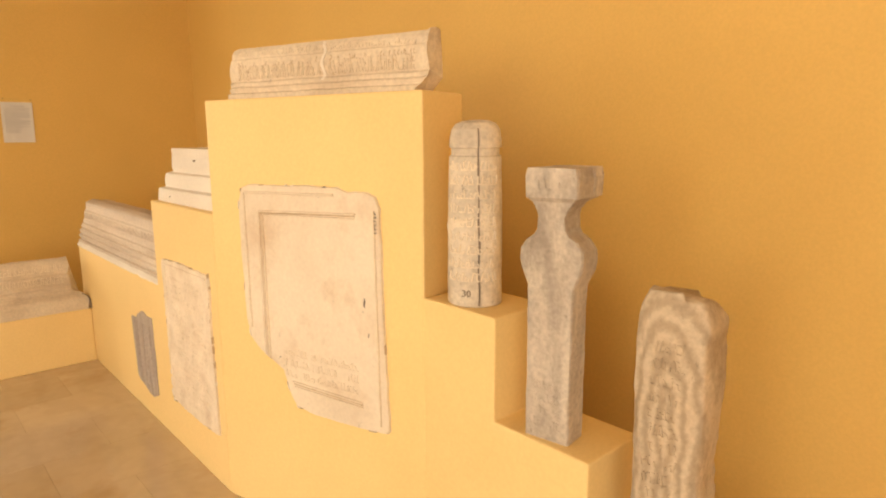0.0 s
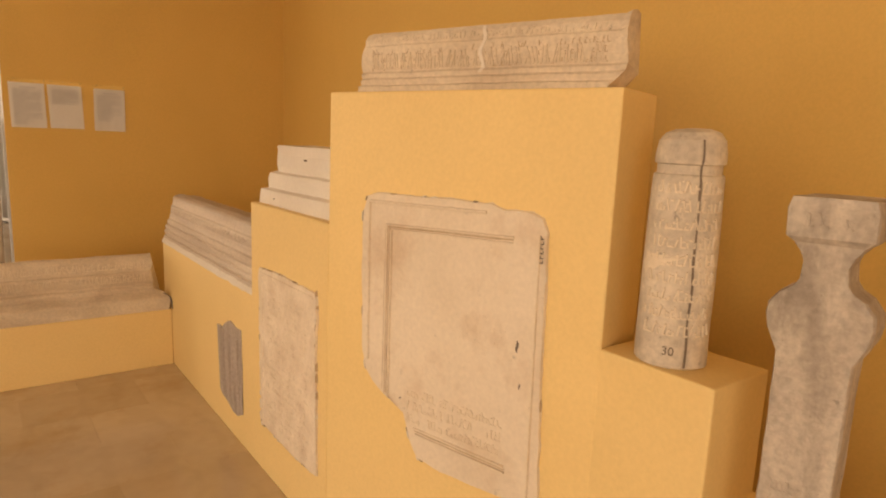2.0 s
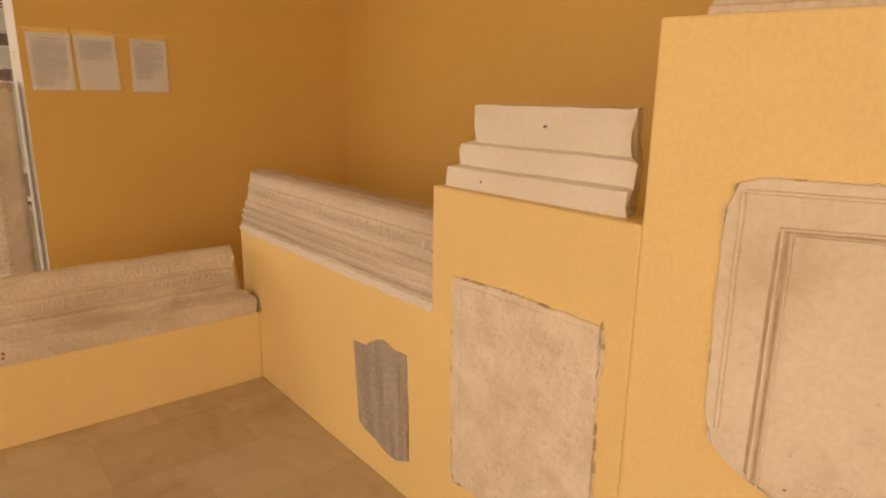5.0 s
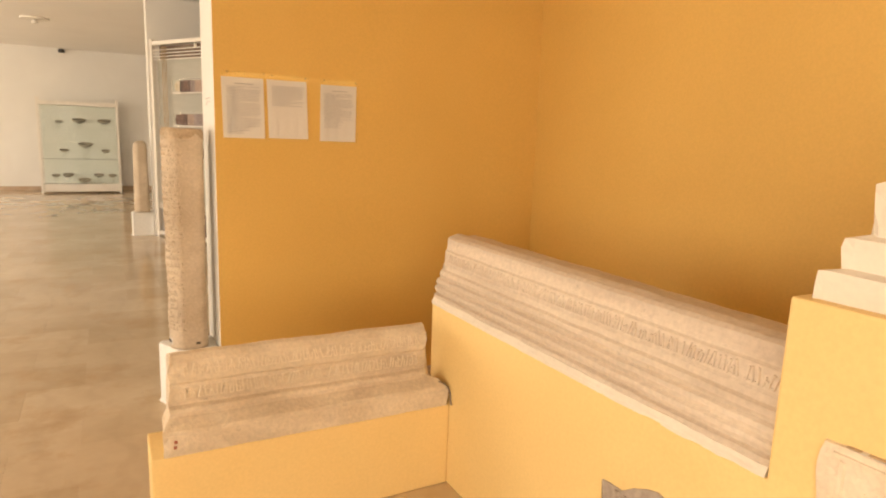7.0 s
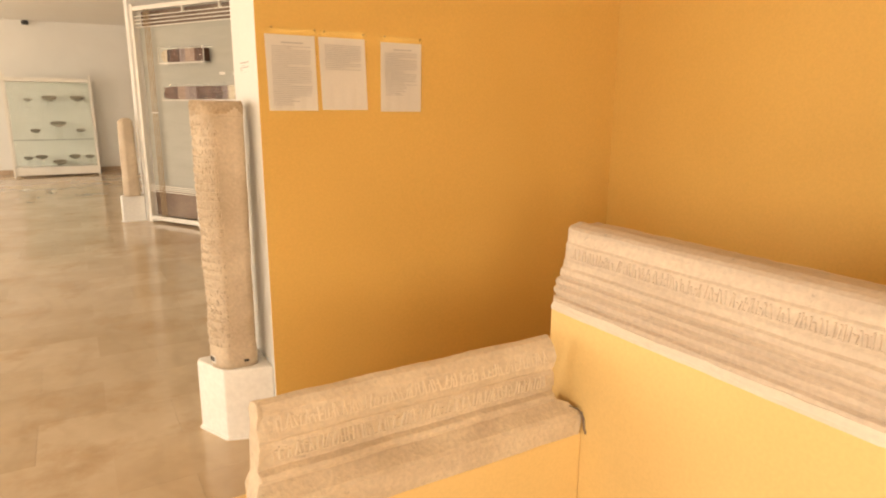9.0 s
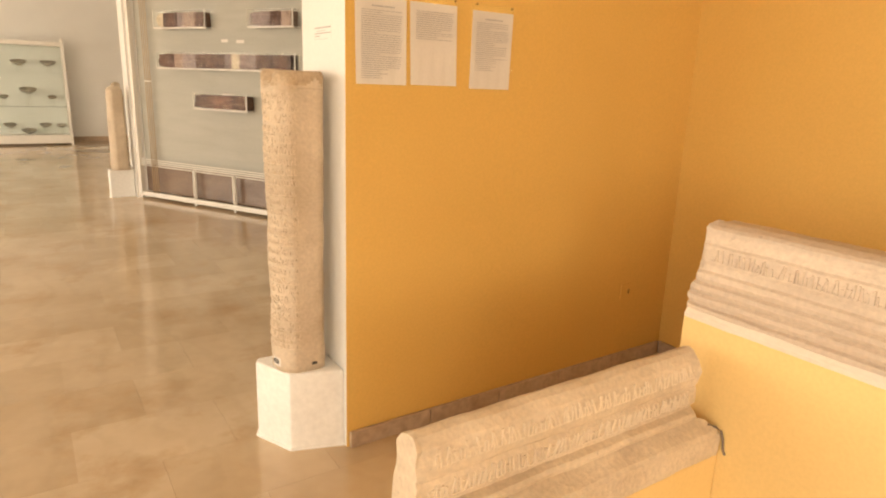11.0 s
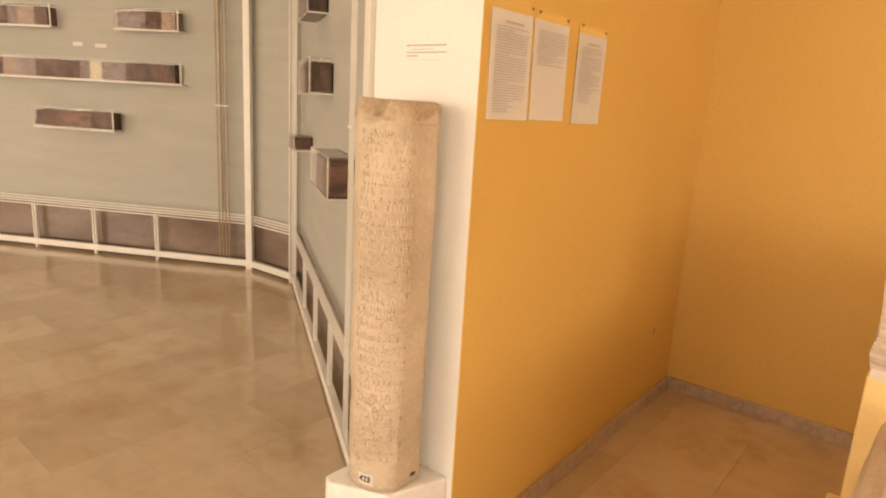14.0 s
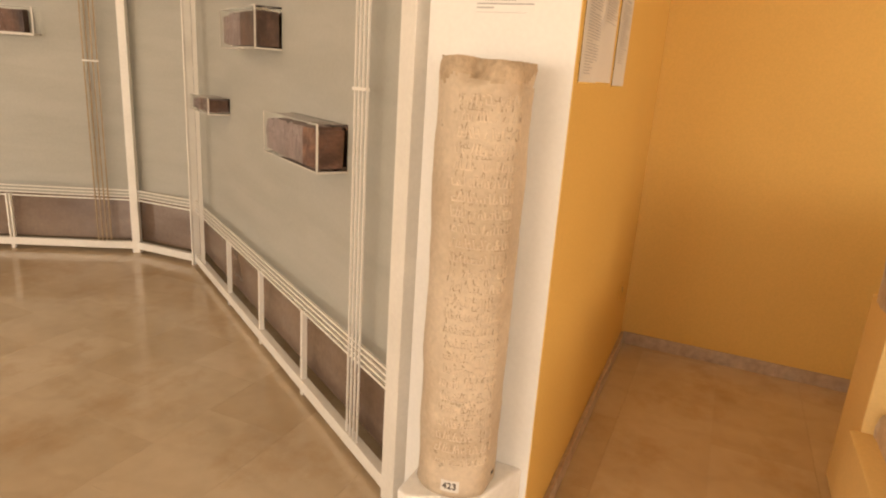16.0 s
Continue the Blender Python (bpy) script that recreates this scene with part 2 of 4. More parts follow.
PLASTIC = mat("white plastic", (0.76, 0.73, 0.67), (0.80, 0.77, 0.71), 6, 60, 0.4, 0)
DARK = mat("dark plastic", (0.03, 0.03, 0.03), (0.06, 0.055, 0.05), 6, 60, 0.4, 0)
# backlit look of the left screen's upright rods, put into a darker colour
ROD_SHADE = mat("white rod darkened as backlit", (0.30, 0.20, 0.10), (0.40, 0.29, 0.16), 20, 100, 0.4, 0)
RED = mat("rust red mark", (0.30, 0.09, 0.05), (0.40, 0.14, 0.08), 40, 200, 0.8, 0)


# mesh helpers
def part(name, bm, material, parent=None, label="", smooth=False):
    me = bpy.data.meshes.new(name)
    bmesh.ops.recalc_face_normals(bm, faces=bm.faces)
    bm.to_mesh(me)
    bm.free()
    me.materials.append(material)
    if smooth:
        for p in me.polygons:
            p.use_smooth = True
    ob = new(name, me)
    if parent:
        ob.parent = parent
    if label:
        ob["label"] = label
    return ob


def thing(name, label, category, group="", at=(0, 0, 0), kind=""):
    ob = new(name)
    ob.location = at
    ob.empty_display_size = 0.1
    return tagged(ob, label, category, group, kind)


def box(bm, x0, y0, z0, x1, y1, z1, m=None):
    vs = [bm.verts.new((x, y, z)) for z in (z0, z1) for x, y in ((x0, y0), (x1, y0), (x1, y1), (x0, y1))]
    if m is not None:
        for v in vs:
            v.co = m @ v.co
    for f in ((3, 2, 1, 0), (4, 5, 6, 7), (0, 1, 5, 4), (1, 2, 6, 5), (2, 3, 7, 6), (3, 0, 4, 7)):
        bm.faces.new([vs[i] for i in f])
    return vs


def prism(bm, outline, z0, z1):
    """An upright prism over a plan outline."""
    lo = [bm.verts.new((x, y, z0)) for x, y in outline]
    hi = [bm.verts.new((x, y, z1)) for x, y in outline]
    n = len(lo)
    bm.faces.new(lo[::-1]), bm.faces.new(hi)
    for i in range(n):
        bm.faces.new((lo[i], lo[(i + 1) % n], hi[(i + 1) % n], hi[i]))


def bevel(bm, w, seg=2):
    bmesh.ops.remove_doubles(bm, verts=bm.verts, dist=1e-5)
    edges = [e for e in bm.edges if len(e.link_faces) == 2 and e.calc_face_angle(0) > 0.5]
    bmesh.ops.bevel(bm, geom=edges, offset=w, segments=seg, affect="EDGES", profile=0.6)


def bx(x0, y0, z0, x1, y1, z1, w=0.0, m=None):
    bm = bmesh.new()
    box(bm, x0, y0, z0, x1, y1, z1, m)
    if w:
        bevel(bm, w)
    return bm


def wobble(p, amp, freq, seed=0.0):
    q = Vector(p) * freq + Vector((seed, seed * 1.7, seed * 0.3))
    return noise.noise_vector(q) * amp


def moulding(profile, length, place, step=0.03, amp=0.004, freq=9, seed=0.0, chip=0.0):
    """A carved stone: a closed profile (depth, height) run along a length, worn by noise. place(s, d, z) gives the world point."""
    bm = bmesh.new()
    prof = []
    n = len(profile)
    for i in range(n):
        a, b = profile[i], profile[(i + 1) % n]
        k = max(1, int(math.hypot(b[0] - a[0], b[1] - a[1]) / step))
        prof += [(a[0] + (b[0] - a[0]) * j / k, a[1] + (b[1] - a[1]) * j / k) for j in range(k)]
    m = max(2, int(length / step))
    rings = []
    for i in range(m + 1):
        s = length * i / m
        ring = []
        for d, z in prof:
            p = Vector(place(s, d, z))
            w = wobble(p, amp, freq, seed) + wobble(p, amp * 0.5, freq * 3.3, seed + 5)
            if chip and i in (0, m):
                w += wobble(p, chip, freq * 1.6, seed + 9)
            if z < 0.006:
                w.z = 0
            ring.append(bm.verts.new(p + w))
        rings.append(ring)
    k = len(prof)
    for i in range(m):
        for j in range(k):
            bm.faces.new((rings[i][j], rings[i][(j + 1) % k], rings[i + 1][(j + 1) % k], rings[i + 1][j]))
    bm.faces.new(rings[0][::-1]), bm.faces.new(rings[-1])
    return bm


def lathe(rings, cx, cy, n=28, lean=(0, 0), flat=1.0, amp=0.0, seed=0.0, turn=0.0):
    """A turned shape from (radius, height) rings; flat squeezes it across, worn by noise."""
    bm = bmesh.new()
    loops = []
    z0 = rings[0][1]
    for r, z in rings:
        loop = []
        for i in range(n):
            a = 2 * math.pi * i / n + turn
            p = Vector((cx + r * math.cos(a) + lean[0] * (z - z0), cy + r * flat * math.sin(a) + lean[1] * (z - z0), z))
            if amp and z > z0:
                p += wobble(p, amp, 9, seed)
            loop.append(bm.verts.new(p))
        loops.append(loop)
    for a, b in zip(loops, loops[1:]):
        for i in range(n):
            bm.faces.new((a[i], a[(i + 1) % n], b[(i + 1) % n], b[i]))
    bm.faces.new(loops[0][::-1]), bm.faces.new(loops[-1])
    return bm


def tube(points, r, n=8):
    """A round cable along points."""
    bm = bmesh.new()
    loops = []
    pts = [Vector(p) for p in points]
    for i, p in enumerate(pts):
        d = (pts[min(i + 1, len(pts) - 1)] - pts[max(i - 1, 0)]).normalized()
        a = d.orthogonal().normalized()
        c = d.cross(a)
        loops.append([bm.verts.new(p + (a * math.cos(2 * math.pi * k / n) + c * math.sin(2 * math.pi * k / n)) * r) for k in range(n)])
    for u, v in zip(loops, loops[1:]):
        for k in range(n):
            bm.faces.new((u[k], u[(k + 1) % n], v[(k + 1) % n], v[k]))
    bm.faces.new(loops[0]), bm.faces.new(loops[-1])
    return bm


def surface_of(ob):
    me = ob.data
    return BVHTree.FromPolygons([v.co for v in me.vertices], [tuple(p.vertices) for p in me.polygons])


def strokes(place, width, height, rows, depth, seed, weight=0.006, fill=0.85, on=None, tall=False):
    """Worn carved lettering as plain raised strokes: place(s, t, d) maps the field to the stone's face, on which they are laid."""
    bm = bmesh.new()
    rng = random.Random(seed)
    rh = height / rows
    tree = surface_of(on) if on else None

    def lay(s, t, d):
        if not tree:
            return place(s, t, d)
        out, inn = Vector(place(s, t, 0.06)), Vector(place(s, t, -0.06))
        way = (inn - out).normalized()
        hit = tree.ray_cast(out, way, 0.14)[0]
        return (hit if hit else Vector(place(s, t, 0))) - way * d

    def bar(s0, t0, s1, t1):
        lean = rng.uniform(-0.25, 0.25) * (t1 - t0)
        i0, i1 = (s1 - s0) * 0.22, (t1 - t0) * 0.10
        ring = ((s0, t0), (s1, t0), (s1 + lean, t1), (s0 + lean, t1))
        inner = ((s0 + i0, t0 + i1), (s1 - i0, t0 + i1), (s1 + lean - i0, t1 - i1), (s0 + lean + i0, t1 - i1))
        vs = [bm.verts.new(lay(s, t, -0.002)) for s, t in ring] + [bm.verts.new(lay(s, t, depth)) for s, t in inner]
        for f in ((4, 5, 6, 7), (0, 1, 5, 4), (1, 2, 6, 5), (2, 3, 7, 6), (3, 0, 4, 7)):
            bm.faces.new([vs[i] for i in f])

    for r in range(rows):
        base = r * rh + rh * (0.05 if tall else 0.12)
        s = rng.uniform(0, 0.01)
        while s < width - weight * 3:
            w = rng.uniform(1.5, 2.6) * weight
            if rng.random() < fill:
                h = rh * rng.choice((0.55, 0.8, 0.84, 0.88) if tall else (0.3, 0.42, 0.55, 0.72, 0.76))
                bar(s, base, s + weight * rng.uniform(0.8, 1.15), base + h)
                if rng.random() < 0.6:
                    bar(s, base, min(s + w * 1.2, width), base + weight * rng.uniform(0.7, 1.0))
                if rng.random() < 0.45:
                    z = base + rng.uniform(0.35, 0.9) * (rh * 0.7)
                    bar(s + weight * 0.5, z, min(s + w, width), z + weight * 0.8)
            s += w
    return bm


def text(body, size, depth, material, parent, m, name="lettering"):
    c = bpy.data.curves.new(name, "FONT")
    c.body, c.size, c.extrude, c.align_x, c.align_y = body, size, depth, "CENTER", "CENTER"
    tmp = bpy.data.objects.new(name, c)
    me = bpy.data.meshes.new_from_object(tmp)
    bpy.data.objects.remove(tmp)
    me.transform(m)
    me.materials.append(material)
    ob = new(name, me)
    ob.parent = parent
    return ob


# the shell of the hall
def structure(name, bm, material, label):
    return tagged(part(name, bm, material), label, "structure", "", "structure")


structure("floor", bx(WEST - 0.3, SOUTH - 0.3, -0.12, 3.6, NORTH + 0.3, -0.004), JOINT, "bedding of the polished marble floor")
structure("ceiling", bx(WEST - 0.3, SOUTH - 0.3, TOP, 3.6, NORTH + 0.3, TOP + 0.2), CEIL, "plain white ceiling of the hall")
structure("wall_east", bx(EAST, SOUTH, -0.004, EAST + 0.25, 5.8965, TOP), YELLOW, "ochre painted back wall behind the plinths")

SKEW = 0.0111


def face_y(x):
    """The partition's ochre face, a little out of square with the back wall."""
    return 5.874 + (x - 0.1885) * SKEW


TURN = Matrix.Translation((0.1885, 5.874, 0)) @ Matrix.Rotation(SKEW, 4, "Z") @ Matrix.Translation((-0.1885, -5.874, 0))
bm = bmesh.new()
prism(bm, [(0.1885, 5.874), (2.6, face_y(2.6)), (2.6, face_y(2.6) + 0.003), (0.1885, 5.877)], -0.004, TOP)
structure("wall_partition_face", bm, YELLOW, "ochre painted face of the partition wall")
bm = bmesh.new()
prism(bm, [(0.188, 5.877), (2.6, face_y(2.6) + 0.003), (2.6, 6.30), (0.188, 6.30)], -0.004, TOP)
structure("wall_partition", bm, WHITE, "white end of the thick partition wall")
structure("wall_partition_north", bx(0.285, 12.40, -0.004, 3.3, 12.80, TOP), WHITE, "white partition wall past the screens")
structure("wall_niche", bx(3.3, 5.9, -0.004, 3.5, NORTH, TOP), WHITE, "white wall behind the display screens")
structure("wall_north", bx(WEST - 0.3, NORTH, -0.004, 3.5, NORTH + 0.25, TOP), WHITE, "white far wall of the hall")


def window_wall(name, along_y, at, a0, a1, holes, z0, z1, t):
    bm = bmesh.new()
    cuts = [a0] + [c for h in holes for c in h] + [a1]
    for i in range(len(cuts) - 1):
        a, b = cuts[i], cuts[i + 1]
        spans = [(-0.004, TOP)] if i % 2 == 0 else [(-0.004, z0), (z1, TOP)]
        for lo, hi in spans:
            if along_y:
                box(bm, at - t, a, lo, at, b, hi)
            else:
                box(bm, a, at - t, lo, b, at, hi)
    return structure(name, bm, WHITE, "white wall of the hall with assumed window openings")


window_wall("wall_west", True, WEST, SOUTH, NORTH, WINDOWS_W, 0.6, 2.9, 0.25)
# south opening is added for its lamp
window_wall("wall_south", False, SOUTH, WEST - 0.25, EAST + 0.25, [(-5.2, -1.6)], 0.6, 2.9, 0.25)

# skirting of short marble lengths
skirt_e = tagged(part("baseboard", bx(EAST - 0.010, SOUTH, 0.0, EAST, 5.882, 0.070), SKIRT), "grey-brown marble skirting along the ochre back wall", "skirting", "", "structure")
skirt_p = tagged(part("baseboard", bx(0.20, 5.864, 0.0, EAST - 0.01, 5.874, 0.070, 0.0, TURN), SKIRT), "grey-brown marble skirting along the ochre partition", "skirting", "", "structure")
tagged(part("baseboard", bx(WEST, NORTH - 0.012, 0.0, 3.3, NORTH, 0.10), SKIRT), "brown marble skirting along the far wall", "skirting", "", "structure")
for i in range(10):
    y1 = 5.88 - i * 0.42
    part("skirting_tile", bx(EAST - 0.021, y1 - 0.416, 0.0, EAST - 0.008, y1, 0.076, 0.003), SKIRT, skirt_e)
for i in range(5):
    x0 = 0.20 + i * 0.405
    part("skirting_tile", bx(x0, 5.853, 0.0, x0 + 0.401, 5.866, 0.076, 0.003, TURN), SKIRT, skirt_p)

# the stepped plinth, painted pale yellow
AP, AQ = Vector((0.966, 2.411)), Vector((1.256, 1.425))
AU = (AQ - AP).normalized()
AN = Vector((-AU.y, AU.x))
BACK = 0.25


def on_a(s, d, z):
    p = AP + AU * s + AN * d
    return (p.x, p.y, z)


plinth = thing("stepped_plinth", "pale yellow painted stepped plinth with stones set in it", "plinth", at=(1.1, 3.0, 0))
a_back0, a_back1 = AP + AN * BACK, AQ + AN * BACK


def plinth_block(name, outline, z):
    bm = bmesh.new()
    prism(bm, [(x - 1.1, y - 3.0) for x, y in outline], 0, z)
    bevel(bm, 0.007, 2)
    return part(name, bm, PALE, plinth)


def profile_block(name, profile, x0, x1, skew=0.0):
    """A block of stepped outline (y, z) between two depths; skew shifts the front at the far end of the run."""
    bm = bmesh.new()
    y_min = min(y for y, z in profile)
    span = max(y for y, z in profile) - y_min
    front = [bm.verts.new((x0 + skew * (1 - (y - y_min) / span) - 1.1, y - 3.0, z)) for y, z in profile]
    back = [bm.verts.new((x1 - 1.1, y - 3.0, z)) for y, z in profile]
    n = len(profile)
    bm.faces.new(front), bm.faces.new(back[::-1])
    for k in range(n):
        bm.faces.new((front[k], back[k], back[(k + 1) % n], front[(k + 1) % n]))
    bmesh.ops.recalc_face_normals(bm, faces=bm.faces)
    bevel(bm, 0.007, 2)
    return part(name, bm, PALE, plinth)


profile_block("low_run", [(4.885, 0), (4.885, 0.805), (3.19, 0.805), (3.19, 1.238), (2.412, 1.238), (2.412, 0)], 0.98, 1.31, -0.014)
plinth_block("tall_block", [tuple(AP), tuple(AQ), tuple(a_back1), tuple(a_back0)], 1.688)
profile_block("stair_run", [(1.435, 0), (1.435, 1.022), (1.11, 1.022), (1.11, 0.70), (0.772, 0.70), (0.772, 0.38), (0.42, 0.38), (0.42, 0)], 1.257, 1.504)

bench = thing("low_plinth", "low pale yellow painted plinth across the alcove", "plinth", at=(0.37, 4.8, 0))
part("block", bx(-0.606, -0.114, 0, 0.608, 0.12, 0.38, 0.007), PALE, bench)

# carved stones on the plinths
def stone_thing(name, label, category, at, group="carved stones on the plinths"):
    return thing(name, label, category, group, at)


def local(ob, place):
    o = Vector(ob.location)
    return lambda *a: Vector(place(*a)) - o


def carved(ob, name, profile, length, place, material, **kw):
    z0 = kw.pop("z0")
    pl = local(ob, place)
    return part(name, moulding(profile, length, lambda s, d, z: pl(s, d, z + z0), **kw), material, ob)


# long tomb stone on the low step: runs along y from the middle step
e_stone = stone_thing("tomb_stone", "long streaked marble tomb stone with ribbed mouldings", "tomb stone", (1.1, 4.04, 0.805))
E_PROF = [(0.0, 0.0), (-0.006, 0.012), (0.0, 0.034), (0.014, 0.040), (0.007, 0.056), (0.008, 0.068), (0.019, 0.076), (0.011, 0.092), (0.013, 0.106), (0.025, 0.114), (0.018, 0.130), (0.021, 0.146),
          (0.032, 0.154), (0.034, 0.172), (0.040, 0.182), (0.049, 0.232), (0.058, 0.240), (0.068, 0.288), (0.080, 0.298), (0.115, 0.308), (0.205, 0.303), (0.235, 0.25), (0.24, 0.0)]
e_place = lambda s, d, z: (0.99 + d, 3.195 + s, z)
eb = carved(e_stone, "moulded_block", E_PROF, 1.69, e_place, MARBLE_GREY, z0=0.805, amp=0.003, chip=0.012, seed=1, step=0.02)
part("plaster_bed", moulding([(-0.013, -0.008), (-0.014, 0.004), (-0.008, 0.013), (-0.003, 0.022), (0.02, 0.024), (0.02, 0.0)], 1.68, lambda s, d, z: Vector((0.986 + d, 3.197 + s, 0.8055 + z)) - Vector(e_stone.location), 0.02, 0.003, 14), MARBLE_WHITE, e_stone, "rough white plaster bed")
pl = local(e_stone, lambda s, t, d: (0.99 + 0.045 - d, 3.23 + s, 0.988 + t))
tagged(part("inscription", strokes(pl, 1.62, 0.050, 1, 0.0048, 3, 0.0068, 0.97, eb, True), MARBLE_GREY, e_stone, "worn band of carved lettering"), kind="stuff")

# tomb stone on the low plinth: runs along x
f_stone = stone_thing("tomb_stone", "weathered beige marble tomb stone with a rounded lettered top", "tomb stone", (0.38, 4.8, 0.38))
F_PROF = [(0.0, 0.0), (-0.003, 0.02), (0.0, 0.078), (0.010, 0.090), (0.040, 0.108), (0.058, 0.122), (0.058, 0.132), (0.036, 0.138), (0.032, 0.150), (0.040, 0.160), (0.062, 0.168), (0.062, 0.180), (0.048, 0.188), (0.044, 0.24), (0.050, 0.252), (0.042, 0.262), (0.042, 0.30), (0.054, 0.336),
          (0.074, 0.358), (0.095, 0.365), (0.115, 0.358), (0.135, 0.325), (0.142, 0.28), (0.16, 0.15), (0.16, 0.0)]


def ease(v, a, b):
    k = min(1, max(0, (v - a) / (b - a)))
    return k * k * (3 - 2 * k)


def f_place(s, d, z):
    il, ir = 0.028 * ease(z, 0.46, 0.53), 0.09 * ease(z, 0.46, 0.53)
    return (-0.19 + il + s * (1.155 - il - ir) / 1.155, 4.683 + d, z)


fb = carved(f_stone, "moulded_block", F_PROF, 1.155, f_place, MARBLE, z0=0.38, amp=0.004, chip=0.012, seed=4, step=0.02)
pl = local(f_stone, lambda s, t, d: (-0.13 + s, 4.683 + 0.04 - d, 0.572 + t))
tagged(part("inscription", strokes(pl, 1.00, 0.058, 1, 0.005, 8, 0.0062, 0.98, fb, True), MARBLE_WORN, f_stone, "worn band of carved lettering"), kind="stuff")
pl = local(f_stone, lambda s, t, d: (-0.12 + s, 4.683 + 0.05 - d * 0.7, 0.652 + t + d * 0.7))
tagged(part("inscription", strokes(pl, 0.98, 0.062, 1, 0.005, 9, 0.0062, 0.98, fb, True), MARBLE_WORN, f_stone, "worn upper band of carved lettering"), kind="stuff")
for cx, cz in ((-0.155, 0.415), (-0.152, 0.435)):
    part("rust_mark", bx(cx - 0.006, 4.679, cz - 0.006, cx + 0.006, 4.685, cz + 0.006, 0.002, Matrix.Translation((-0.38, -4.8, -0.38))), RED, f_stone, "rusty dowel hole")

# three-tiered pale stone on the middle step
d_stone = stone_thing("stepped_stone", "pale cut marble stone of three receding tiers", "stone", (1.1, 2.83, 1.238))
D_PROF = [(0.0, 0.0), (0.0, 0.062), (0.034, 0.07), (0.036, 0.135), (0.066, 0.142), (0.06, 0.165), (0.075, 0.215), (0.066, 0.256), (0.20, 0.258), (0.20, 0.0)]
D_PROF = [(d * 0.78, z) for d, z in D_PROF[:8]] + [(0.21, 0.258), (0.21, 0.0)]


def d_place(s, d, z):
    i0 = 0.0 if z < 1.303 else 0.035 if z < 1.376 else 0.068
    i1 = (0.016 if z < 1.376 else 0.036) + 0.55 * max(0, d - 0.03)
    return (1.004 + d, 2.468 + i1 + s * (0.695 - i0 - i1) / 0.695, z)


carved(d_stone, "tiered_block", D_PROF, 0.695, d_place, MARBLE_WHITE, z0=1.238, amp=0.0026, chip=0.014, seed=7, step=0.02)
for y_, z_, x_ in ((2.80, 1.44, 1.052), (3.0, 1.268, 1.004)):
    part("drill_hole", bx(-0.003, -0.004, -0.003, 0.014, 0.002, 0.003, 0.001, Matrix.Translation((x_ - 1.1, y_ - 2.83, z_ - 1.238))), PIT, d_stone, "small dark hole")

# lettered block on the tall plinth
a_stone = stone_thing("tomb_stone", "brownish lettered marble block with a plaster-filled crack", "tomb stone", (1.12, 1.9, 1.688))
A_PROF = [(0.0, 0.0), (0.0, 0.020), (0.012, 0.026), (0.008, 0.042), (0.020, 0.050), (0.020, 0.062), (0.030, 0.070), (0.027, 0.120), (0.030, 0.148), (0.036, 0.154), (0.040, 0.178), (0.052, 0.196), (0.075, 0.20), (0.10, 0.198), (0.11, 0.15), (0.11, 0.0)]


def a_place(s, d, z):
    cut = 0.035 * (1 - ease(z, 1.69, 1.73))
    return on_a(0.085 + s * (0.905 - cut) / 0.905, 0.045 + d + 0.02 * s, z)


ab = carved(a_stone, "moulded_block", A_PROF, 0.905, a_place, MARBLE, z0=1.688, amp=0.0025, chip=0.014, seed=11, step=0.02)
pl = local(a_stone, lambda s, t, d: on_a(0.12 + s, 0.085 - d, 1.758 + t))
tagged(part("inscription", strokes(pl, 0.83, 0.064, 1, 0.0036, 15, 0.0052, 1.0, ab, True), MARBLE, a_stone, "band of carved lettering"), kind="stuff")
# thin brown strokes scattered between the letters
tagged(part("dirt", strokes(pl, 0.83, 0.074, 3, 0.0012, 18, 0.004, 0.4, ab), GROOVE_BROWN, a_stone, "flat brown strokes between the letters"), kind="stuff")
pl = local(a_stone, lambda s, t, d: on_a(0.12 + s, 0.09 - d * 0.8, 1.842 + t + d * 0.6))
tagged(part("inscription", strokes(pl, 0.83, 0.034, 1, 0.0035, 16, 0.006, 0.9, ab), MARBLE, a_stone, "worn lettering along the top"), kind="stuff")
pl = local(a_stone, lambda s, t, d: on_a(0.555 + s, 0.085 - d, 1.745 + t))
tree = surface_of(ab)
bm = bmesh.new()
for i in range(10):
    q = []
    for d in (-0.004, 0.004):
        for s, t in ((-0.006, i), (0.006, i), (0.006, i + 1), (-0.006, i + 1)):
            o, w = Vector(pl(s + math.sin(t * 1.1) * 0.006, t * 0.0135, 0.06)), Vector(pl(s, t * 0.0135, -0.06)) - Vector(pl(s, t * 0.0135, 0.06))
            hit = tree.ray_cast(o, w.normalized(), 0.14)[0] or Vector(pl(s, t * 0.0135, 0))
            q.append(bm.verts.new(hit - w.normalized() * d))
    for f in ((4, 5, 6, 7), (0, 1, 5, 4), (1, 2, 6, 5), (2, 3, 7, 6), (3, 0, 4, 7)):
        bm.faces.new([q[k] for k in f])
part("plaster_fill", bm, MARBLE_WHITE, a_stone, "pale plaster in a crack")


